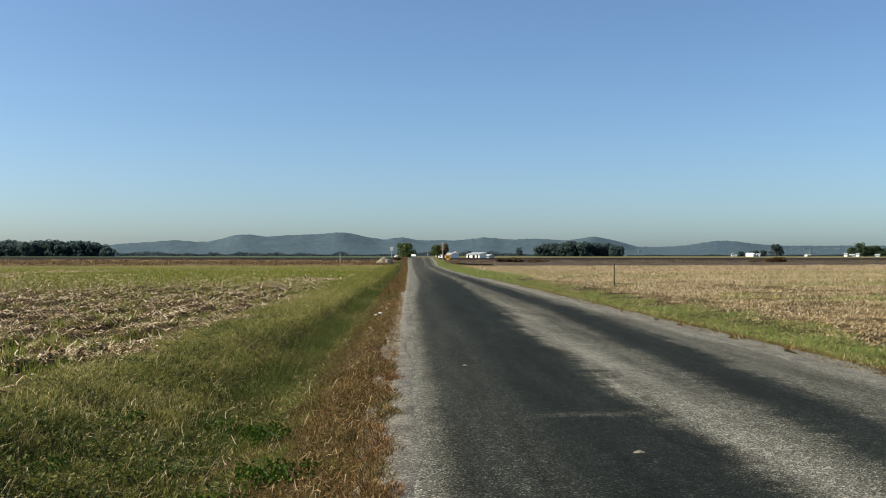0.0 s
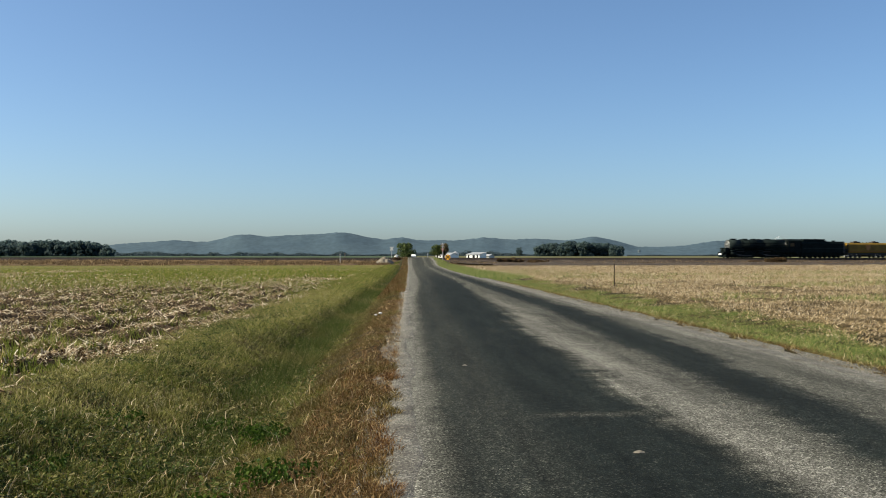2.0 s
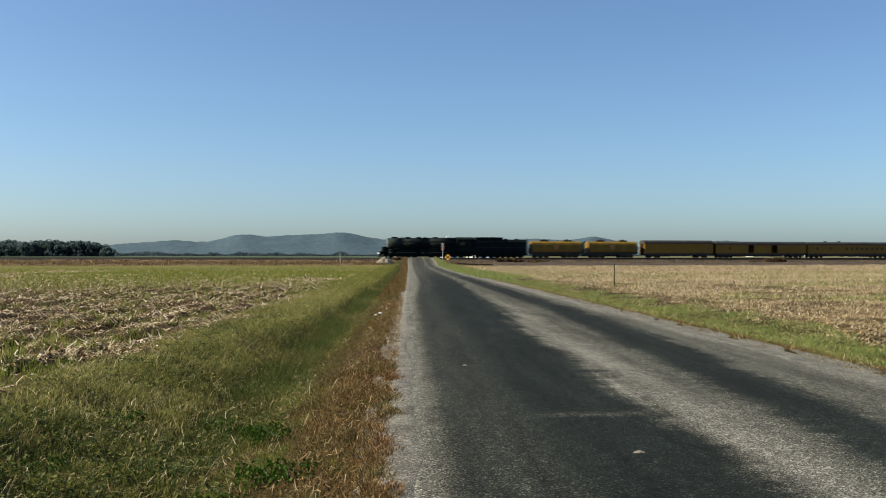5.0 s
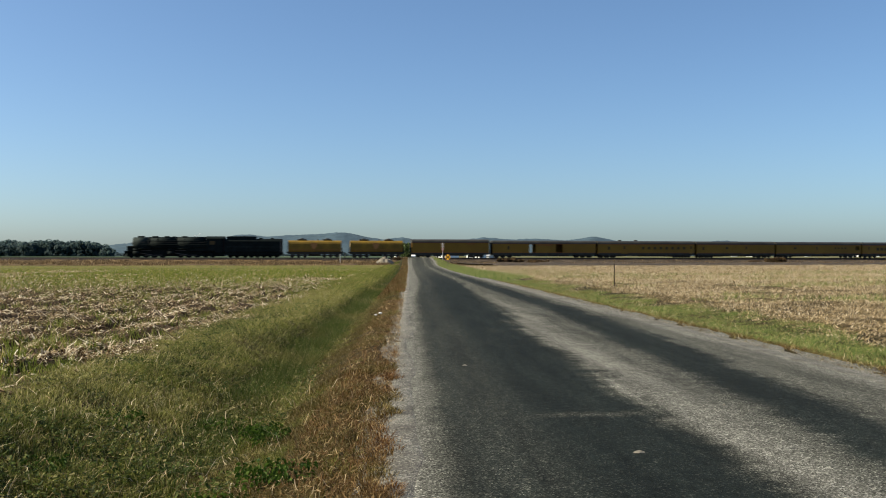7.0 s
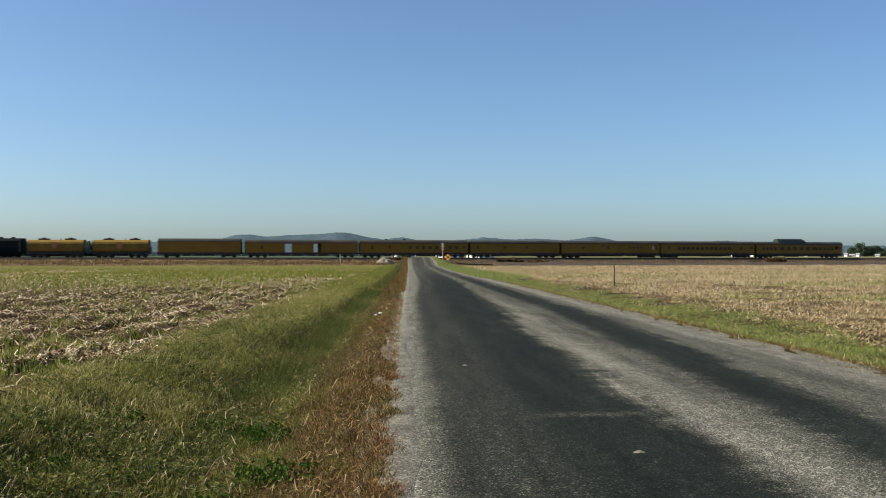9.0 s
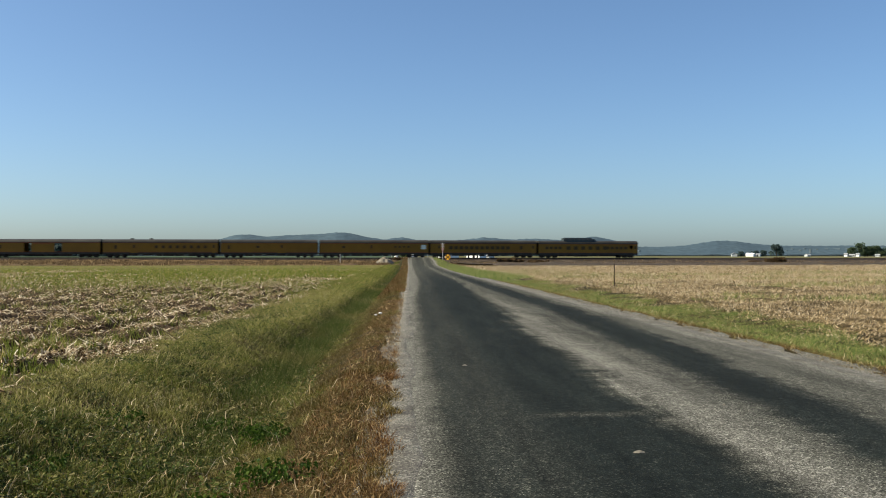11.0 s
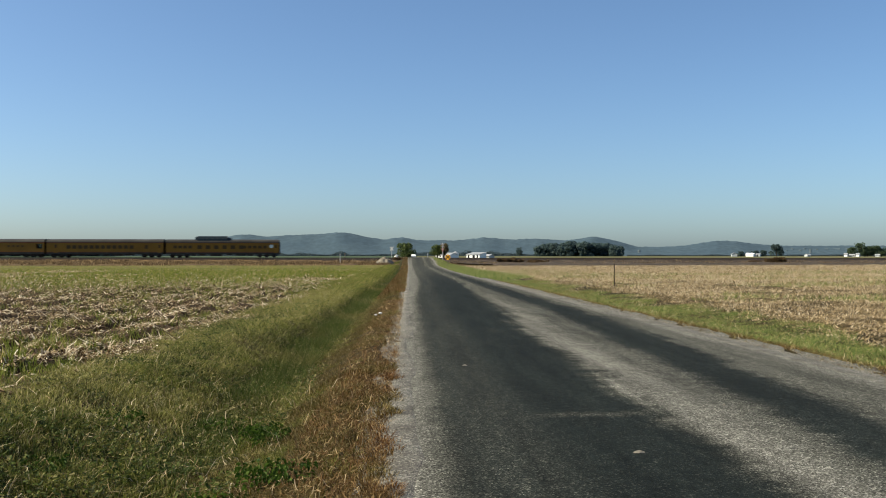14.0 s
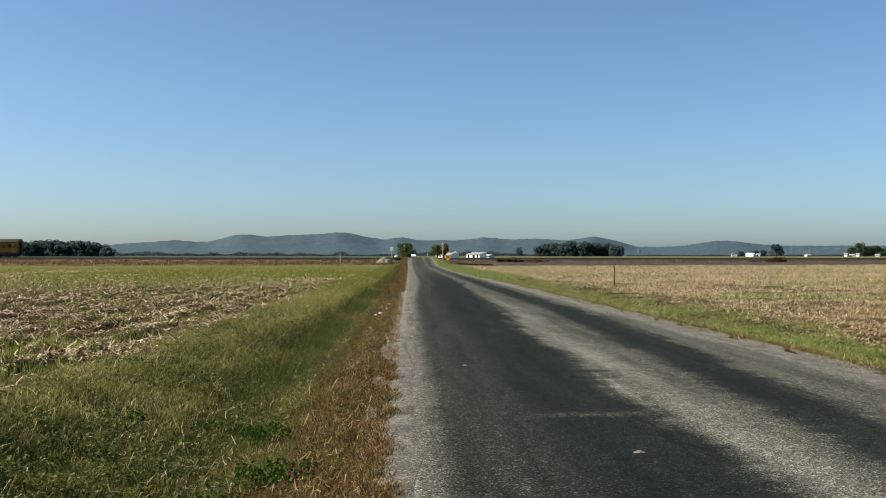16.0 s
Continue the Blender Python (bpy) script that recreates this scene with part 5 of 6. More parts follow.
def water_car():
    """Yellow canteen tender: rounded tank on two six-wheel bogies, with twin hatches."""
    W = base("water_tender", "golden yellow auxiliary water tender with grey walkway hatches", "tender", group="water tenders")
    prof = [(-1.5, 1.35), (1.5, 1.35)] + [(1.58 * c, s) for c, s in ((1, 1.6), (1, 3.1), (0.93, 3.5), (0.72, 3.8), (0.4, 3.95), (-0.4, 3.95), (-0.72, 3.8), (-0.93, 3.5), (-1, 3.1), (-1, 1.6))]
    part("tank", prism(bmesh.new(), prof, 0.55, 12.6), M_TANK, W, "golden yellow tank")
    for x in (0.52, 12.57):
        part("end_plate", prism(bmesh.new(), [(y * 1.012, 2.65 + (z - 2.65) * 1.012) for y, z in prof], x, x + 0.07), M_TANK, W)
    for x in (2.6, 8.4):
        h = part("hatch_platform", box(bmesh.new(), x, x + 2.1, -0.75, 0.75, 3.9, 4.26, 0.05), M_UNDER, W)
        part("hatch", tube(bmesh.new(), 'z', (x + 1.05, 0, 4.24), 0.5, 0.46, 0.2, 14), M_UNDER, h)
    part("vent_pipe", tube(bmesh.new(), 'z', (7.3, 0.1, 3.9), 0.1, 0.1, 0.35, 8), M_UNDER, W)
    for y in (-1.59, 1.59):
        part("red_stripe", box(bmesh.new(), 0.6, 12.55, y - 0.008, y + 0.008, 1.72, 1.82), M_RED, W)
        # shield emblem, as a plain shape
        bm = bmesh.new()
        vs = [bm.verts.new((6.4 + dx, y + (0.012 if y > 0 else -0.012), 2.7 + dz)) for dx, dz in ((-0.7, 0.65), (0.7, 0.65), (0.75, 0.1), (0.45, -0.5), (0, -0.8), (-0.45, -0.5), (-0.75, 0.1))]
        ex = bmesh.ops.extrude_face_region(bm, geom=[bm.faces.new(vs)])
        bmesh.ops.translate(bm, verts=[g for g in ex["geom"] if isinstance(g, bmesh.types.BMVert)], vec=(0, 0.008 if y > 0 else -0.008, 0))
        part("emblem", bm, M_EMBLEM, W, "faded red shield emblem")
    part("underframe", box(bmesh.new(), 0.1, 13.05, -1.3, 1.3, 1.05, 1.36), M_UNDER, W)
    for y in (-1.2, 1.2):
        part("side_sill", box(bmesh.new(), 0.4, 12.8, y - 0.05, y + 0.05, 0.78, 1.06, 0.02), M_UNDER, W)
    part("brake_reservoir", tube(bmesh.new(), 'x', (5.2, -0.6, 0.7), 0.3, 0.3, 2.6, 14), M_UNDER, W, "", True)
    part("equipment_box", box(bmesh.new(), 5.1, 7.9, 0.1, 1.1, 0.35, 1.06, 0.03), M_UNDER, W)
    for x in (0.2, 12.85):
        part("end_rail", box(bmesh.new(), x, x + 0.05, -1.3, 1.3, 1.36, 2.3), M_UNDER, W)
        part("ladder", box(bmesh.new(), x, x + 0.05, -1.5, -1.2, 1.36, 3.9), M_UNDER, W)
    truck(W, 2.9, 3, 0.46, M_UNDER, 1.45)
    truck(W, 10.2, 3, 0.46, M_UNDER, 1.45)
    return W


def wall_with_openings(x0, x1, y, z0, z1, holes, th=0.07):
    bm = bmesh.new()
    x = x0
    for a, b, c, d in sorted(holes):
        if a > x:
            box(bm, x, a, y, y + th, z0, z1)
        if c > z0:
            box(bm, a, b, y, y + th, z0, c)
        if d < z1:
            box(bm, a, b, y, y + th, d, z1)
        x = b
    box(bm, x, x1, y, y + th, z0, z1)
    return bm


def passenger_car(length, name, label, windows, near=(), far=(), doors=(), axles=3, height=4.11, floor=1.0, dome=None, roof_gear=(), letters=()):
    """A heavyweight streamlined car: x from its front end back; the side at smaller y shows."""
    C = base(name, label, "railway car", group="yellow railway cars")
    a, b = 0.18, length - 0.18
    W, Z1 = 1.52, height - 0.78
    part("side_wall", wall_with_openings(a, b, -W, floor, Z1, list(near)), M_YELLOW, C, "golden yellow car side")
    part("side_wall", wall_with_openings(a, b, W - 0.07, floor, Z1, list(far)), M_YELLOW, C, "golden yellow car side")
    for x in (a, b - 0.07):
        part("end_wall", box(bmesh.new(), x, x + 0.07, -W + 0.07, W - 0.07, floor, Z1), M_YELLOW, C)
        part("gangway", box(bmesh.new(), x - 0.17 if x == a else x + 0.07, x if x == a else x + 0.24, -0.85, 0.85, floor, 3.5), M_DARK, C, "dark rubber gangway")
    part("car_floor", box(bmesh.new(), a + 0.07, b - 0.07, -W + 0.07, W - 0.07, floor, floor + 0.1), M_UNDER, C)
    arc = [(W * 1.015, Z1 - 0.02), (W * 1.015, Z1 + 0.1), (W * 0.95, Z1 + 0.36), (W * 0.78, Z1 + 0.57), (W * 0.5, Z1 + 0.71), (W * 0.2, Z1 + 0.78)]
    part("roof", prism(bmesh.new(), arc + [(-p, q) for p, q in arc[::-1]], a - 0.05, b + 0.05), M_ROOF, C, "grey curved roof", False)
    for y in (-W - 0.006, W + 0.006):
        part("red_stripe", box(bmesh.new(), a, b, y - 0.006, y + 0.006, Z1 - 0.1, Z1 - 0.02), M_RED, C)
        part("red_stripe", box(bmesh.new(), a, b, y - 0.006, y + 0.006, floor + 0.18, floor + 0.25), M_RED, C)
        part("skirt", box(bmesh.new(), a, b, y - 0.004, y + 0.004, floor - 0.3, floor + 0.14), M_UNDER, C, "grey lower sill")
    wm = {}
    for x0, w, z0, z1 in windows:
        key = (w, z0, z1)
        for y in (-W - 0.008, W + 0.008):
            if key not in wm:
                wm[key] = part("window", box(bmesh.new(), -w / 2, w / 2, -0.012, 0.012, z0, z1, 0.01), M_GLASS, C)
                o = wm[key]
            else:
                o = new("window", wm[key].data)
                o.parent = C
            o.matrix_basis = pose(x0, y, 0)
    for x0, w in doors:
        for y in (-W - 0.007, W + 0.007):
            d = part("door", box(bmesh.new(), x0 - w / 2, x0 + w / 2, y - 0.012, y + 0.012, floor + 0.05, Z1 - 0.12, 0.01), M_YELLOW_DARK, C, "shaded yellow car door")
            part("door_window", box(bmesh.new(), x0 - 0.22, x0 + 0.22, y - 0.02, y + 0.02, 2.15, 2.85), M_GLASS, d)
    for x0, w in letters:
        # lettering too small to read, as bars
        k = int(w / 0.34)
        for i in range(k):
            part("lettering", box(bmesh.new(), x0 + i * 0.34, x0 + i * 0.34 + 0.2, -W - 0.012, -W - 0.002, Z1 - 0.42, Z1 - 0.18), M_RED, C)
    rnd = random.Random(int(length * 100) + len(windows))
    x = 5.6
    while x < length - 6.2:
        w = 0.9 + 1.8 * rnd.random()
        part("equipment_box", box(bmesh.new(), x, x + w, -1.25, 1.25, 0.3 + 0.2 * rnd.random(), floor, 0.03), M_UNDER, C)
        x += w + 0.25 + 0.9 * rnd.random()
    for x in roof_gear:
        part("roof_vent", box(bmesh.new(), x, x + 0.7, -0.3, 0.3, height - 0.05, height + 0.22, 0.05), M_UNDER, C)
    if dome:
        d0, d1 = dome
        o2 = [(1.32, height - 0.5), (1.3, height + 0.12), (1.05, height + 0.56), (0.7, height + 0.74), (-0.7, height + 0.74), (-1.05, height + 0.56), (-1.3, height + 0.12), (-1.32, height - 0.5)]
        D = part("dome", prism(bmesh.new(), o2, d0 + 0.5, d1 - 0.9), M_DOMEGLASS, C, "dark glazed observation dome")
        part("dome_end", prism(bmesh.new(), [(y * 0.9, z - 0.12 if z > height else z) for y, z in o2], d0, d0 + 0.52), M_DOMEGLASS, D)
        part("dome_end", prism(bmesh.new(), [(y * 0.9, z - 0.3 if z > height else z) for y, z in o2], d1 - 0.92, d1), M_DOMEGLASS, D)
        for i in range(7):
            x = d0 + 0.5 + i * (d1 - d0 - 1.5) / 6
            part("dome_rib", prism(bmesh.new(), [(y * 1.015, z + 0.015) for y, z in o2], x, x + 0.09), M_ROOF, D)
    truck(C, 3.0, axles, 0.46, M_UNDER, 1.6 if axles == 3 else 2.4)
    truck(C, length - 3.0, axles, 0.46, M_UNDER, 1.6 if axles == 3 else 2.4)
    for x in (-0.12, length - 0.35):
        part("coupler", box(bmesh.new(), x, x + 0.47, -0.16, 0.16, 0.78, 1.02, 0.03), M_UNDER, C)
    return C


def run(start, stop, pitch, w=0.85, z0=1.95, z1=2.75):
    return [(x, w, z0, z1) for x in np.arange(start, stop, pitch)]


def build_train():
    """All vehicles with the distance of their front ends along the line at the start."""
    cars = [(locomotive(), 128.1, 22.4), (tender(), 150.6, 13.2), (water_car(), 164.3, 13.2)]
    second = copy_thing(cars[2][0], Matrix())
    cars.append((second, 178.5, 13.2))
    # tall plain-sided box car, a little higher than the coaches
    cars.append((passenger_car(18.7, "tool_car", "tall plain yellow tool car with a grey roof", [], axles=2, height=4.32, letters=((13.2, 2.2),)), 193.1, 18.7))
    cars.append((passenger_car(25.9, "baggage_car", "yellow baggage car with open side doors", run(4.0, 5.0, 2.0, 0.5),
                               near=((9.1, 10.7, 1.12, 3.2), (15.7, 17.4, 1.12, 3.2)), far=((9.1, 10.7, 1.12, 3.2), (14.8, 16.6, 1.12, 3.2)), letters=((11.2, 3.8),)), 212.3, 25.9))
    cars.append((passenger_car(25.7, "baggage_coach", "yellow baggage and crew coach with a few small windows", run(11.9, 24.0, 1.55, 0.7, 2.05, 2.7) + run(3.0, 4.0, 2.0, 0.6),
                               doors=((7.0, 1.6), (24.6, 0.8)), roof_gear=(6.0, 10.2)), 238.4, 25.7))
    cars.append((passenger_car(22.1, "sleeper_car", "shorter plain yellow car with few windows", run(2.0, 3.0, 2.0, 0.5) + run(8.5, 9.0, 2.0, 0.7, 2.2, 2.7),
                               doors=((13.9, 1.9),)), 264.3, 22.1))
    cars.append((passenger_car(25.5, "power_car", "plain yellow car with louvres and an open end door", run(5.6, 6.5, 2.0, 0.7, 2.2, 2.7) + run(17.6, 21.0, 1.0, 0.5, 2.3, 2.7),
                               near=((23.6, 24.9, 1.95, 3.0),), far=((23.0, 25.1, 1.95, 3.0),), doors=((12.0, 1.4),)), 286.6, 25.5))
    cars.append((passenger_car(25.9, "coach", "yellow passenger coach with a long row of windows", run(5.0, 19.5, 1.25, 0.9, 1.95, 2.7) + run(22.0, 23.0, 2.0, 0.7), doors=((2.2, 0.8), (24.9, 0.8))), 312.2, 25.9))
    cars.append((passenger_car(25.5, "dome_car", "yellow dome coach with a dark glazed roof dome", run(2.2, 6.5, 1.1, 0.8, 2.05, 2.7) + run(7.6, 17.0, 1.85, 1.0, 1.95, 2.75) + run(17.6, 22.6, 1.15, 0.8, 2.05, 2.7),
                               doors=((24.6, 0.8),), near=((23.2, 24.0, 2.2, 2.95),), far=((22.6, 24.0, 2.2, 2.95),), dome=(6.6, 14.6)), 338.3, 25.5))
    return cars


# ---------------- signs, posts and small things ----------------
def crossbuck(x, y, yield_sign, facing, label):
    z = ground_at(x, y)
    c = base("crossbuck", label, "railway sign", pose(x, y, z, 0, 0, facing), "crossbucks")
    part("post", box(bmesh.new(), -0.07, 0.07, -0.07, 0.07, -0.3, 4.0, 0.01), M_GALV, c)
    for s in (-1, 1):
        b = part("blade", box(bmesh.new(), -0.58, 0.58, -0.012, 0.012, -0.1, 0.1, 0.004), M_SIGNGREY if yield_sign else M_SIGNWHITE, c, "white crossbuck blade")
        b.matrix_basis = pose(0, -0.09 - 0.014 * (s + 1), 3.45, 0, 45 * s, 0)
    if yield_sign:
        bm = bmesh.new()
        prism(bm, [(-0.45, 0.0), (0.45, 0.0), (0.0, -0.8)], -0.01, 0.01)
        bm.transform(Matrix.Rotation(radians(90), 4, 'Z'))
        y1 = part("yield_sign", bm, M_YIELD, c, "faded red and white yield sign")
        y1.matrix_basis = pose(0, -0.1, 2.75)
        bm = bmesh.new()
        prism(bm, [(-0.25, -0.1), (0.25, -0.1), (0.0, -0.52)], -0.006, 0.006)
        bm.transform(Matrix.Rotation(radians(90), 4, 'Z'))
        part("yield_panel", bm, M_SIGNGREY, y1).matrix_basis = pose(0, -0.008, 0)
    return c


def build_signs():
    crossbuck(px(783.5, 216), 216, True, -14, "white railway crossbuck with a faded yield sign on a post")
    crossbuck(px(693.5, 236), 236, False, -16, "white railway crossbuck on a post past the tracks")
    x, y = px(792.5, 138), 138
    s = base("advance_sign", "round yellow railway crossing warning sign on a steel post", "road sign", pose(x, y, ground_at(x, y), 0, 0, -12))
    part("post", box(bmesh.new(), -0.03, 0.03, 0.0, 0.05, -0.4, 1.75, 0.005), M_POST, s)
    zc = 1.3 - (455.5 - 453) * 138 / 1700 - ground_at(x, y)
    d = part("sign_disc", tube(bmesh.new(), 'y', (0, -0.012, zc), 0.385, 0.385, 0.012, 36), M_SIGN, s, "round yellow sign face")
    for k in (-1, 1):
        part("cross_bar", box(bmesh.new(), -0.36, 0.36, -0.004, 0.004, -0.045, 0.045), M_DARK, d).matrix_basis = pose(0, -0.019 - 0.004 * k, zc, 0, 45 * k, 0)
    for k in (-1, 1):
        cu = bpy.data.curves.new("letter", 'FONT')
        cu.body, cu.size, cu.align_x, cu.align_y, cu.extrude = "R", 0.25, 'CENTER', 'CENTER', 0.003
        lt = new("letter", cu)
        cu.materials.append(M_DARK)
        lt.parent = d
        lt.matrix_basis = pose(0.22 * k, -0.018, zc, 90, 0, 0)
    # mile post and signal stub by the track
    for xx, dist, h, w, m, lab in ((602, 209, 1.75, 0.15, M_SIGNWHITE, "grimy white trackside marker post"), (610.5, 224, 1.5, 0.2, M_POST, "dark trackside relay post")):
        X = px(xx, dist)
        p = base("marker_post", lab, "post", pose(X, dist, -0.15 if xx < 605 else 0.3))
        part("shaft", box(bmesh.new(), -w / 2, w / 2, -w / 2, w / 2, -0.5, h, 0.02), m, p)
        part("cap", box(bmesh.new(), -w * 0.75, w * 0.75, -w * 0.75, w * 0.75, h, h + 0.1, 0.02), m, p)
    X, Y = px(1087, 46), 46
    p = base("fence_post", "thin dark weathered stake at the stubble field's edge", "post", pose(X, Y, ground_at(X, Y)))
    part("stake", tube(bmesh.new(), 'z', (0, 0, -0.3), 0.026, 0.022, 1.45, 8), M_TIE, p)
    X, Y = px(757, 234), 234
    p = base("marker_post", "short pale post at the crossing's edge", "post", pose(X, Y, ground_at(X, Y)))
    part("shaft", box(bmesh.new(), -0.09, 0.09, -0.09, 0.09, -0.4, 1.15, 0.02), M_GALV, p)


def heap(x, y, w, h, material, label, name="gravel_pile", d=None):
    d = d or w
    bm = bmesh.new()
    bmesh.ops.create_grid(bm, x_segments=26, y_segments=26, size=0.5)
    z0 = ground_at(x, y)
    for v in bm.verts:
        r = min(1.0, 2 * math.hypot(v.co.x, v.co.y))
        n = float(vnoise(np.array([v.co.x * 9 + x]), np.array([v.co.y * 9 + y]))[0]) - 0.5
        v.co.z = h * (1 - r) ** 0.75 * (1 + 0.5 * n) - 0.25 * (r > 0.98)
        v.co.x, v.co.y = v.co.x * w, v.co.y * d
    ob = part(name, bm, material, None, label, True)
    ob.location = (x, y, z0)
    return tagged(ob, category="pile")


def build_small():
    heap(px(681, 203), 203, 4.6, 1.75, M_PILE, "cone-shaped pile of pale crushed limestone by the track")
    # brown thicket and low weeds on the bank
    for x, dist, w, h, n in ((1372, 232, 8.0, 1.6, 9000), (905, 214, 9.0, 1.5, 3000), (945, 214, 6.0, 1.1, 1500), (1335, 231, 5.0, 0.9, 400), (705, 214, 4.0, 1.0, 500)):
        X = px(x, dist)
        k = 20
        c = np.stack([(rng.random(k) + rng.random(k) - 1) * w * 0.5, (rng.random(k) - 0.5) * 2.0, h * 0.35 * (0.6 + rng.random(k))], -1)
        ob = cloud_ob("bush", leaf_cloud(c, h * (0.22 + 0.25 * rng.random(k)), n, 0.12), M_BROWNLEAF, None, "low brown dried thicket on the railway bank", "bush")
        ob.location = (X, dist, max(ground_at(X, dist), -0.5) + 0.05)
    # litter on the verge and road
    for x, y, s in ((-1.60, 22.9, 0.036), (-1.48, 22.7, 0.045)):
        bm = bmesh.new()
        bmesh.ops.create_icosphere(bm, subdivisions=2, radius=s)
        for v in bm.verts:
            v.co *= 0.7 + 0.5 * float(vnoise(np.array([v.co.x * 22 + x * 9]), np.array([v.co.y * 22 + v.co.z * 17]))[0])
            v.co.z *= 0.55
        ob = part("litter_scrap", bm, M_SIGNWHITE, None, "crumpled white paper scrap in the roadside grass")
        ob.location = (x, y, ground_at(x, y) + 0.12)
        tagged(ob, category="litter")
    for x, y, w in ((1.27, 6.22, 0.075), (0.26, 11.5, 0.06), (2.4, 8.2, 0.03)):
        bm = bmesh.new()
        bmesh.ops.create_grid(bm, x_segments=6, y_segments=3, size=0.5)
        for v in bm.verts:
            v.co = Vector((v.co.x * w, v.co.y * w * 0.45 * (1 - 1.5 * abs(v.co.x)), 0.007 * math.cos(v.co.x * 4) + 0.01 * v.co.y))
        ex = bmesh.ops.extrude_face_region(bm, geom=list(bm.faces))
        bmesh.ops.translate(bm, verts=[g for g in ex["geom"] if isinstance(g, bmesh.types.BMVert)], vec=(0, 0, 0.004))
        ob = part("dead_leaf", bm, M_HUSK, None, "pale curled corn husk lying on the road")
        lat = across(x, y)
        ob.location = (x, y, float(road_z(np.array([y]))[0]) + 0.012 + 0.05 * (1 - ((lat - 2.5) / 2.7) ** 2))
        tagged(ob, category="leaf")
    # broad-leaved weeds in the ditch
    bm = bmesh.new()
    for x, y, n, r in ((-1.68, 8.9, 110, 0.2), (-1.5, 8.4, 80, 0.16), (-1.16, 6.3, 90, 0.18), (-1.45, 6.2, 60, 0.18), (-1.85, 6.1, 40, 0.2), (-2.6, 5.7, 40, 0.15), (-2.9, 7.0, 50, 0.16), (-0.95, 6.0, 40, 0.15), (-2.2, 9.5, 40, 0.16), (-3.0, 9.0, 40, 0.2)):
        z = ground_at(x, y)
        for i in range(3 * n):
            a, t = rng.random() * 6.283, rng.random()
            rr = r * math.sqrt(rng.random())
            ln = 0.016 + 0.03 * rng.random()
            m = pose(x + math.cos(a) * rr, y + math.sin(a) * rr, z + 0.02 + 0.13 * t, -50 + 70 * rng.random(), 0, math.degrees(a) - 90 + 60 * (rng.random() - 0.5))
            vs = [bm.verts.new(m @ Vector(q)) for q in ((0, 0, 0), (ln * 0.32, ln * 0.4, 0.01), (ln * 0.2, ln * 0.8, 0.004), (0, ln, -0.012), (-ln * 0.2, ln * 0.8, 0.004), (-ln * 0.32, ln * 0.4, 0.01))]
            bm.faces.new((vs[0], vs[1], vs[2], vs[3]))
            bm.faces.new((vs[0], vs[3], vs[4], vs[5]))
    tagged(part("ditch_weeds", bm, M_WEED, None, "bright green broad-leaved weeds in the ditch grass"), category="weeds", kind="stuff")


def building(x, y, w, d, h, rise, label, wall=None, roof=None, name="shed", turn=-35, doors=(), windows=(), lean=False, z=None):
    """Walls, a pitched or lean-to roof with eaves, and doors and windows set in the front."""
    wall, roof = wall or M_WHITE, roof or M_SHEET
    B = base(name, label, "building", pose(x, y, ground_at(x, y) if z is None else z, 0, 0, turn))
    bm = bmesh.new()
    prof = [(-d / 2, -0.3), (d / 2, -0.3), (d / 2, h), (0, h + rise), (-d / 2, h)] if not lean else [(-d / 2, -0.3), (d / 2, -0.3), (d / 2, h + rise), (-d / 2, h)]
    part("walls", prism(bm, prof, -w / 2, w / 2), wall, B)
    if lean:
        part("roof", prism(bmesh.new(), [(-d / 2 - 0.4, h - 0.02), (-d / 2 - 0.4, h + 0.1), (d / 2 + 0.3, h + rise + 0.14), (d / 2 + 0.3, h + rise + 0.02)], -w / 2 - 0.3, w / 2 + 0.3), roof, B)
    else:
        for s in (-1, 1):
            q = [(s * (d / 2 + 0.35), h - 0.2), (s * (d / 2 + 0.35), h - 0.08), (0, h + rise + 0.14), (0, h + rise + 0.02)]
            part("roof", prism(bmesh.new(), q if s > 0 else q[::-1], -w / 2 - 0.3, w / 2 + 0.3), roof, B)
    # dark slabs on the uncut wall paint the unlit space behind open doorways
    for dx, dw, dh in doors:
        part("door", box(bmesh.new(), dx - dw / 2, dx + dw / 2, -d / 2 - 0.06, -d / 2 - 0.01, 0.0, dh), M_DARK, B, "dark panel painting the unlit inside of a doorway")
    for dx, z0, dw, dh in windows:
        q = part("window", box(bmesh.new(), dx - dw / 2, dx + dw / 2, -d / 2 - 0.05, -d / 2 - 0.01, z0, z0 + dh), M_WHITE, B)
        part("pane", box(bmesh.new(), dx - dw / 2 + 0.08, dx + dw / 2 - 0.08, -d / 2 - 0.065, -d / 2 - 0.05, z0 + 0.08, z0 + dh - 0.08), M_GLASS, q)
    return B


def bin_tank(x, y, r, h, label):
    B = base("grain_bin", label, "grain bin", pose(x, y, ground_at(x, y)), "grain bins")
    part("wall", tube(bmesh.new(), 'z', (0, 0, -0.2), r, r, h, 24), M_WHITE, B)
    part("roof", tube(bmesh.new(), 'z', (0, 0, h - 0.2), r * 1.04, r * 0.12, r * 0.6, 24), M_SHEET, B)
    return B


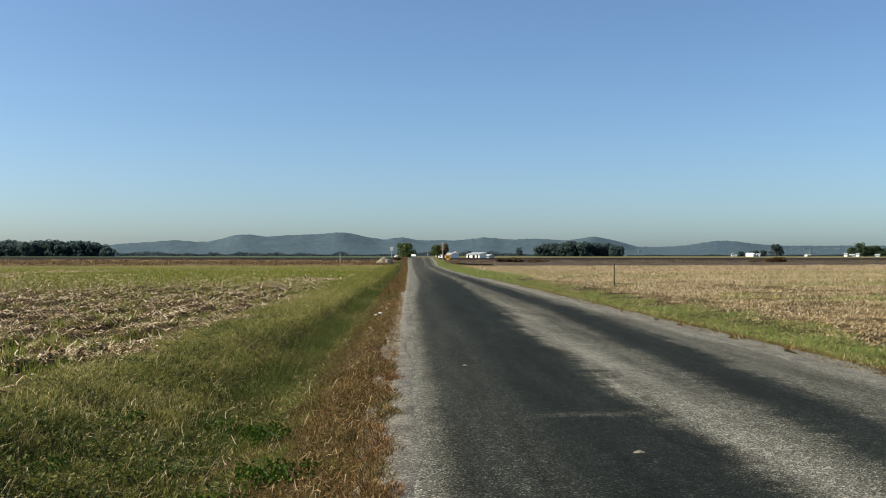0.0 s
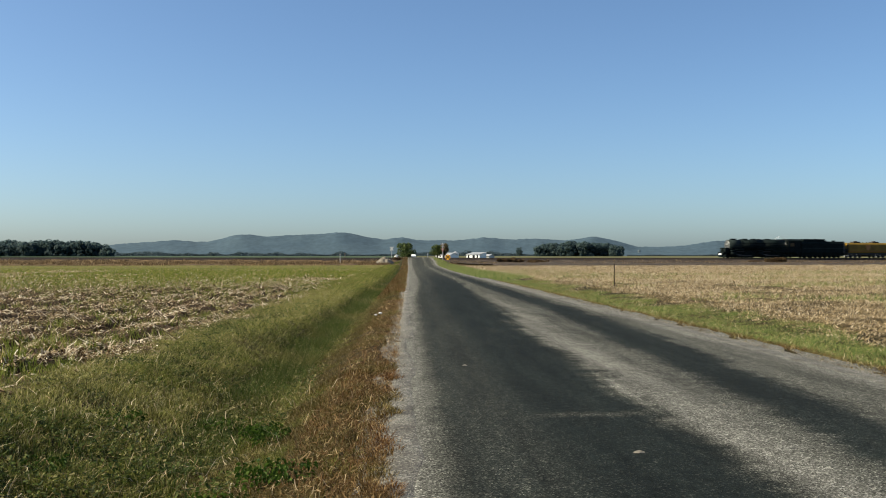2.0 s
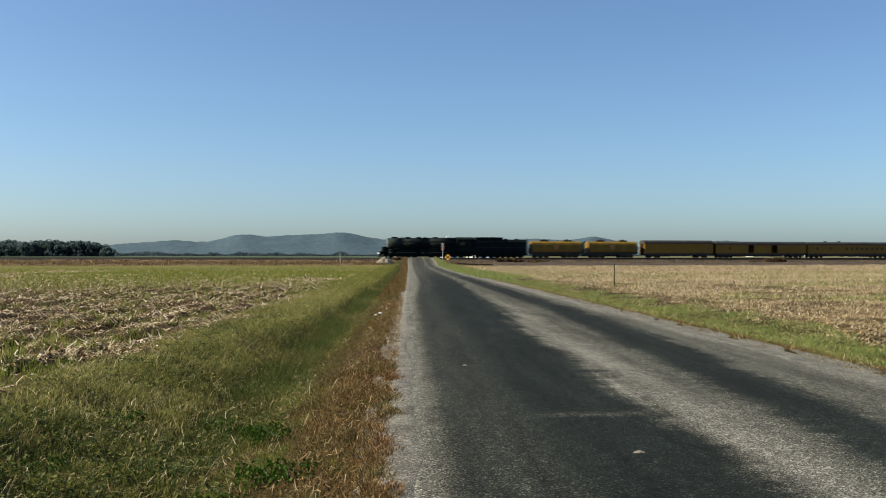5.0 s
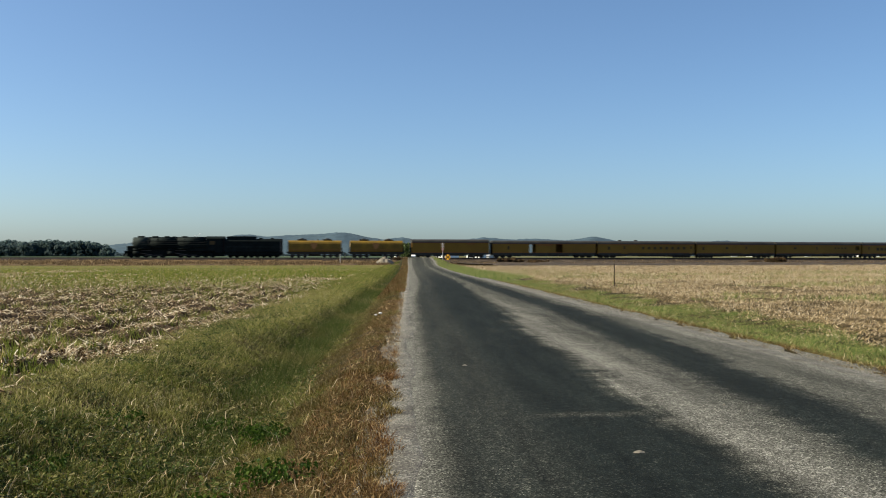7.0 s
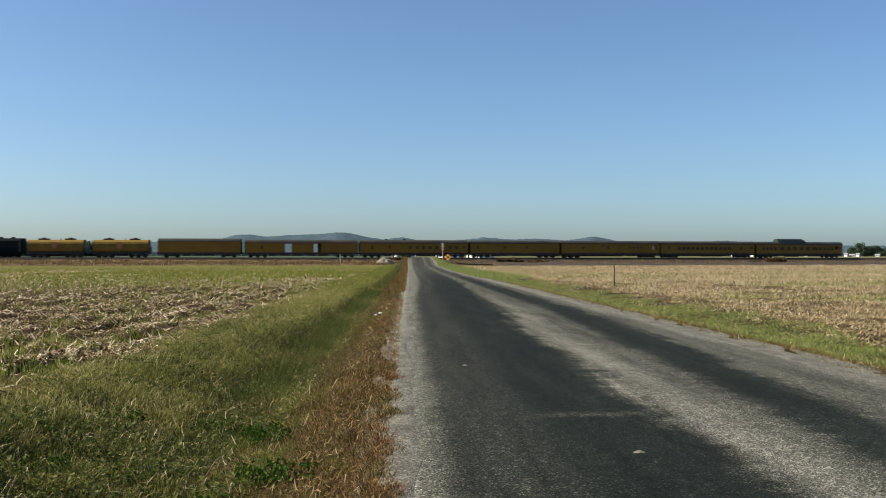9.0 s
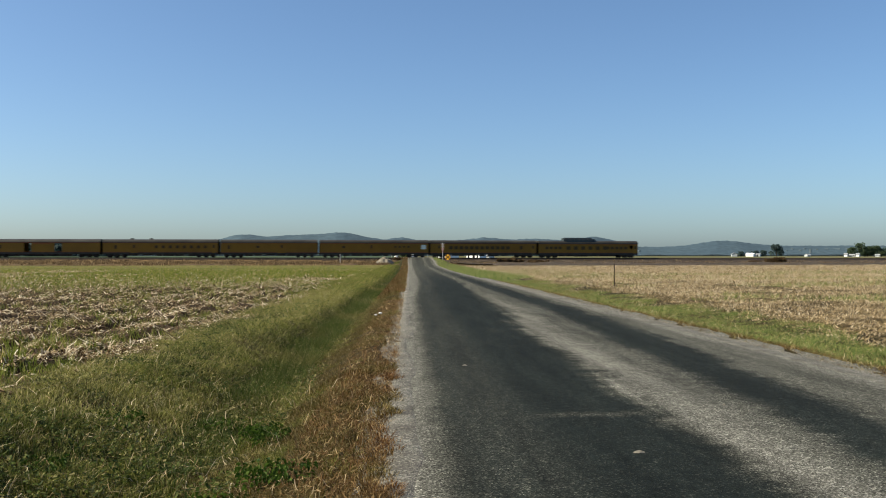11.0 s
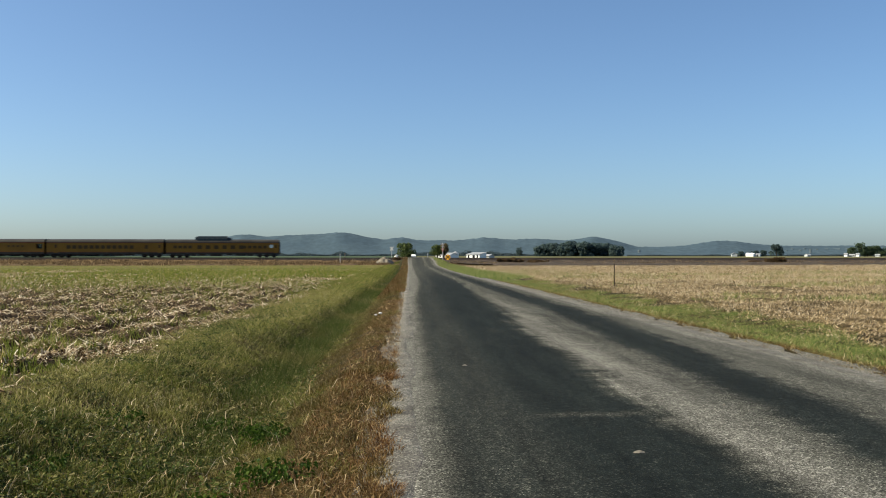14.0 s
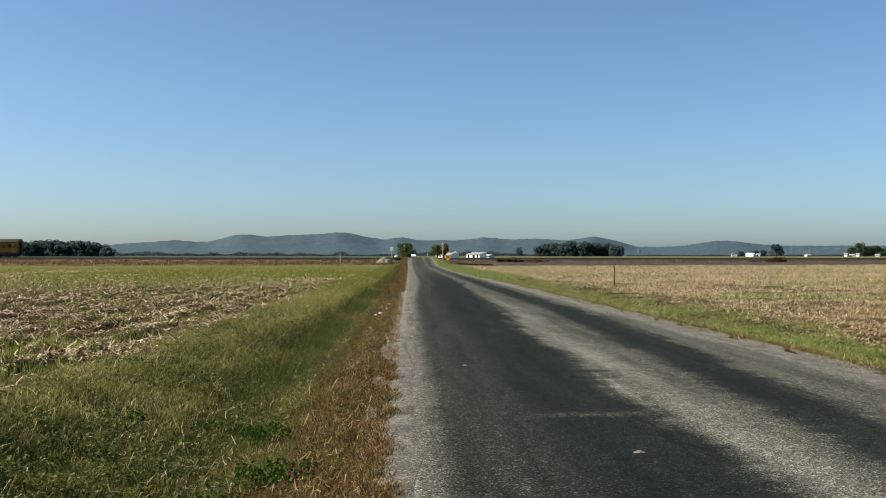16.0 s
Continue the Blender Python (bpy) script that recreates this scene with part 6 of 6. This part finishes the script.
def vehicle(x, y, z, label, turn=0, van=False, paint=None):
    """A car seen from the front; its nose points to smaller y."""
    paint = paint or M_WHITE
    V = base("van" if van else "car", label, "van" if van else "car", pose(x, y, z, 0, 0, turn))
    top = 1.95 if van else 1.46
    bm = bmesh.new()
    side = [(-2.2, 0.3), (-2.25, 0.7), (-1.2, 0.95), (-0.6, top), (1.5, top), (2.1, 1.0), (2.2, 0.4)]
    vs = {}
    for xx in (-0.88, -0.72, 0.72, 0.88):
        inset = 0.0 if abs(xx) < 0.8 else 0.1
        vs[xx] = [bm.verts.new((xx, a, b - (inset if b > 1.1 else 0))) for a, b in side]
    cols = [vs[k] for k in (-0.88, -0.72, 0.72, 0.88)]
    for p, q in zip(cols, cols[1:]):
        for i in range(7):
            bm.faces.new((p[i], p[(i + 1) % 7], q[(i + 1) % 7], q[i]))
    bm.faces.new(cols[0])
    bm.faces.new(cols[-1][::-1])
    part("body", bm, paint, V)
    bm = bmesh.new()
    g = [bm.verts.new(p) for p in ((-0.66, -1.16, 0.99), (0.66, -1.16, 0.99), (0.6, -0.68, top - 0.1), (-0.6, -0.68, top - 0.1))]
    bm.faces.new(g)
    part("windscreen", bm, M_GLASS, V)
    for s in (-1, 1):
        part("headlight", box(bmesh.new(), s * 0.65 - 0.14, s * 0.65 + 0.14, -2.28, -2.2, 0.62, 0.78, 0.02), M_GALV, V)
        for yy in (-1.4, 1.35):
            w = part("wheel", tube(bmesh.new(), 'x', (s * 0.78 - 0.1, yy, 0.33), 0.33, 0.33, 0.2, 16), M_TYRE, V)
    return V


def build_far():
    yy = 405.0
    vehicle(px(732.0, yy), yy, float(road_z(np.array([yy]))[0]) + 0.05, "white car waiting on the road beyond the crossing")
    building(px(843, 470), 470, 7.6, 6.0, 2.2, 1.0, "white open-fronted shed with dark doorways", doors=((-2.6, 0.9, 1.9), (0.4, 1.3, 1.9), (2.5, 0.8, 1.9)), lean=True)
    building(px(862, 480), 480, 5.5, 5.0, 1.6, 0.6, "low pale lean-to beside the shed", M_SHEET)
    bin_tank(px(806, 460), 460, 1.6, 2.9, "white round-topped grain bin by the farmhouse")
    building(px(792, 452), 452, 7.0, 6.0, 2.0, 0.9, "low white farmhouse under trees", M_WHITE, name="house", windows=((-2.0, 0.9, 0.9, 0.9), (1.6, 0.9, 0.9, 0.9)), doors=((0, 0.9, 1.9),))
    vehicle(px(774, 440), 440, 0.3, "white van parked by the farm lane", van=True)
    building(px(1299, 880), 880, 5.0, 5.0, 2.2, 1.2, "white gabled farm building", M_DULLWHITE, turn=80, name="house")
    building(px(1328, 870), 870, 7.0, 6.0, 2.1, 1.1, "bright white long farm shed", M_WHITE, M_WHITE)
    building(px(1342, 872), 872, 3.6, 4.0, 2.0, 0.7, "small white farm outbuilding with a door", M_DULLWHITE, doors=((0, 0.9, 1.8),))
    building(px(1429, 890), 890, 4.0, 4.0, 1.4, 0.9, "small white hut standing on the plain", M_DULLWHITE, turn=20)
    building(px(1497, 820), 820, 2.6, 4.0, 2.2, 0.8, "narrow white farm building", name="house")
    building(px(1508, 822), 822, 4.2, 4.0, 1.4, 0.8, "pale farmhouse among trees", M_SHEET, name="house", windows=((-1.4, 0.7, 0.8, 0.8), (1.4, 0.7, 0.8, 0.8)))
    building(px(1518, 818), 818, 2.6, 4.0, 2.0, 0.9, "white gabled farmhouse wing", name="house")
    building(px(1553, 818), 818, 3.6, 3.6, 1.5, 0.7, "white outbuilding under green trees", M_DULLWHITE)
    bin_tank(px(702, 420), 420, 1.0, 1.7, "small white tank on the far roadside")
    # pale quarry faces and plant low on the far ridge
    for x, dist, w, h, z in ((1131, 3650, 6, 8, 14), (1434, 3700, 5, 14, 12), (1402, 3850, 6, 9, 22), (1392, 3780, 5, 9, 13), (1416, 3800, 8, 8, 15), (1446, 3830, 7, 9, 18), (1462, 3860, 12, 7, 22), (1481, 3865, 26, 6, 23), (1500, 3870, 14, 7, 24), (1424, 3860, 5, 9, 22), (1364, 3870, 5, 9, 24)):
        building(px(x, dist), dist, w, 10, h, 1.0, "hazy pale building low on the far ridge", M_HAZE, M_HAZE, name="far_building", turn=-38, z=z)


def motions():
    """The train runs the line at one speed; each car turns with the curve."""
    for car, s0, length in TRAIN:
        rows = []
        for k in range(17):
            s = s0 - SPEED * k
            xa, ya, za, _ = on_track(s + 3.0)
            xb, yb, zb, _ = on_track(s + length - 3.0)
            a = math.atan2(yb - ya, xb - xa)
            rows.append((float(k), pose(xa - 3.0 * math.cos(a), ya - 3.0 * math.sin(a), za, 0, 0, math.degrees(a))))
        walk(car, rows)
    # drivers roll, a quarter turn apart on either side, and swing their rods
    ticks = [(k / 30.0, -SPEED * k / 30.0 / DRIVER_R) for k in range(481)]
    for w, x, side in DRIVERS:
        lead = 0.0 if side < 0 else 90.0
        walk(w, [(t, pose(x, side * 0.78, DRIVER_R, 0, math.degrees(a) + lead, 0) @ pose(0, 0, 0, 0, 0, 0 if side < 0 else 180)) for t, a in ticks])
    for rod, x, y in SIDE_RODS:
        lead = 0.0 if y < 0 else math.pi / 2
        walk(rod, [(t, pose(x + CRANK * math.sin(a + lead), 0, DRIVER_R + CRANK * math.cos(a + lead))) for t, a in ticks])
    for rod, x, y in MAIN_RODS:
        lead = 0.0 if y < 0 else math.pi / 2
        walk(rod, [(t, pose(x + CRANK * math.sin(a + lead), 0, 1.05, 0, math.degrees(math.asin((0.17 - CRANK * math.cos(a + lead)) / 3.1)), 0)) for t, a in ticks])


build_ground()
build_road()
build_line()
build_hills()
build_woods()
build_far()
build_signs()
TRAIN = build_train()
build_small()
build_cover()
motions()
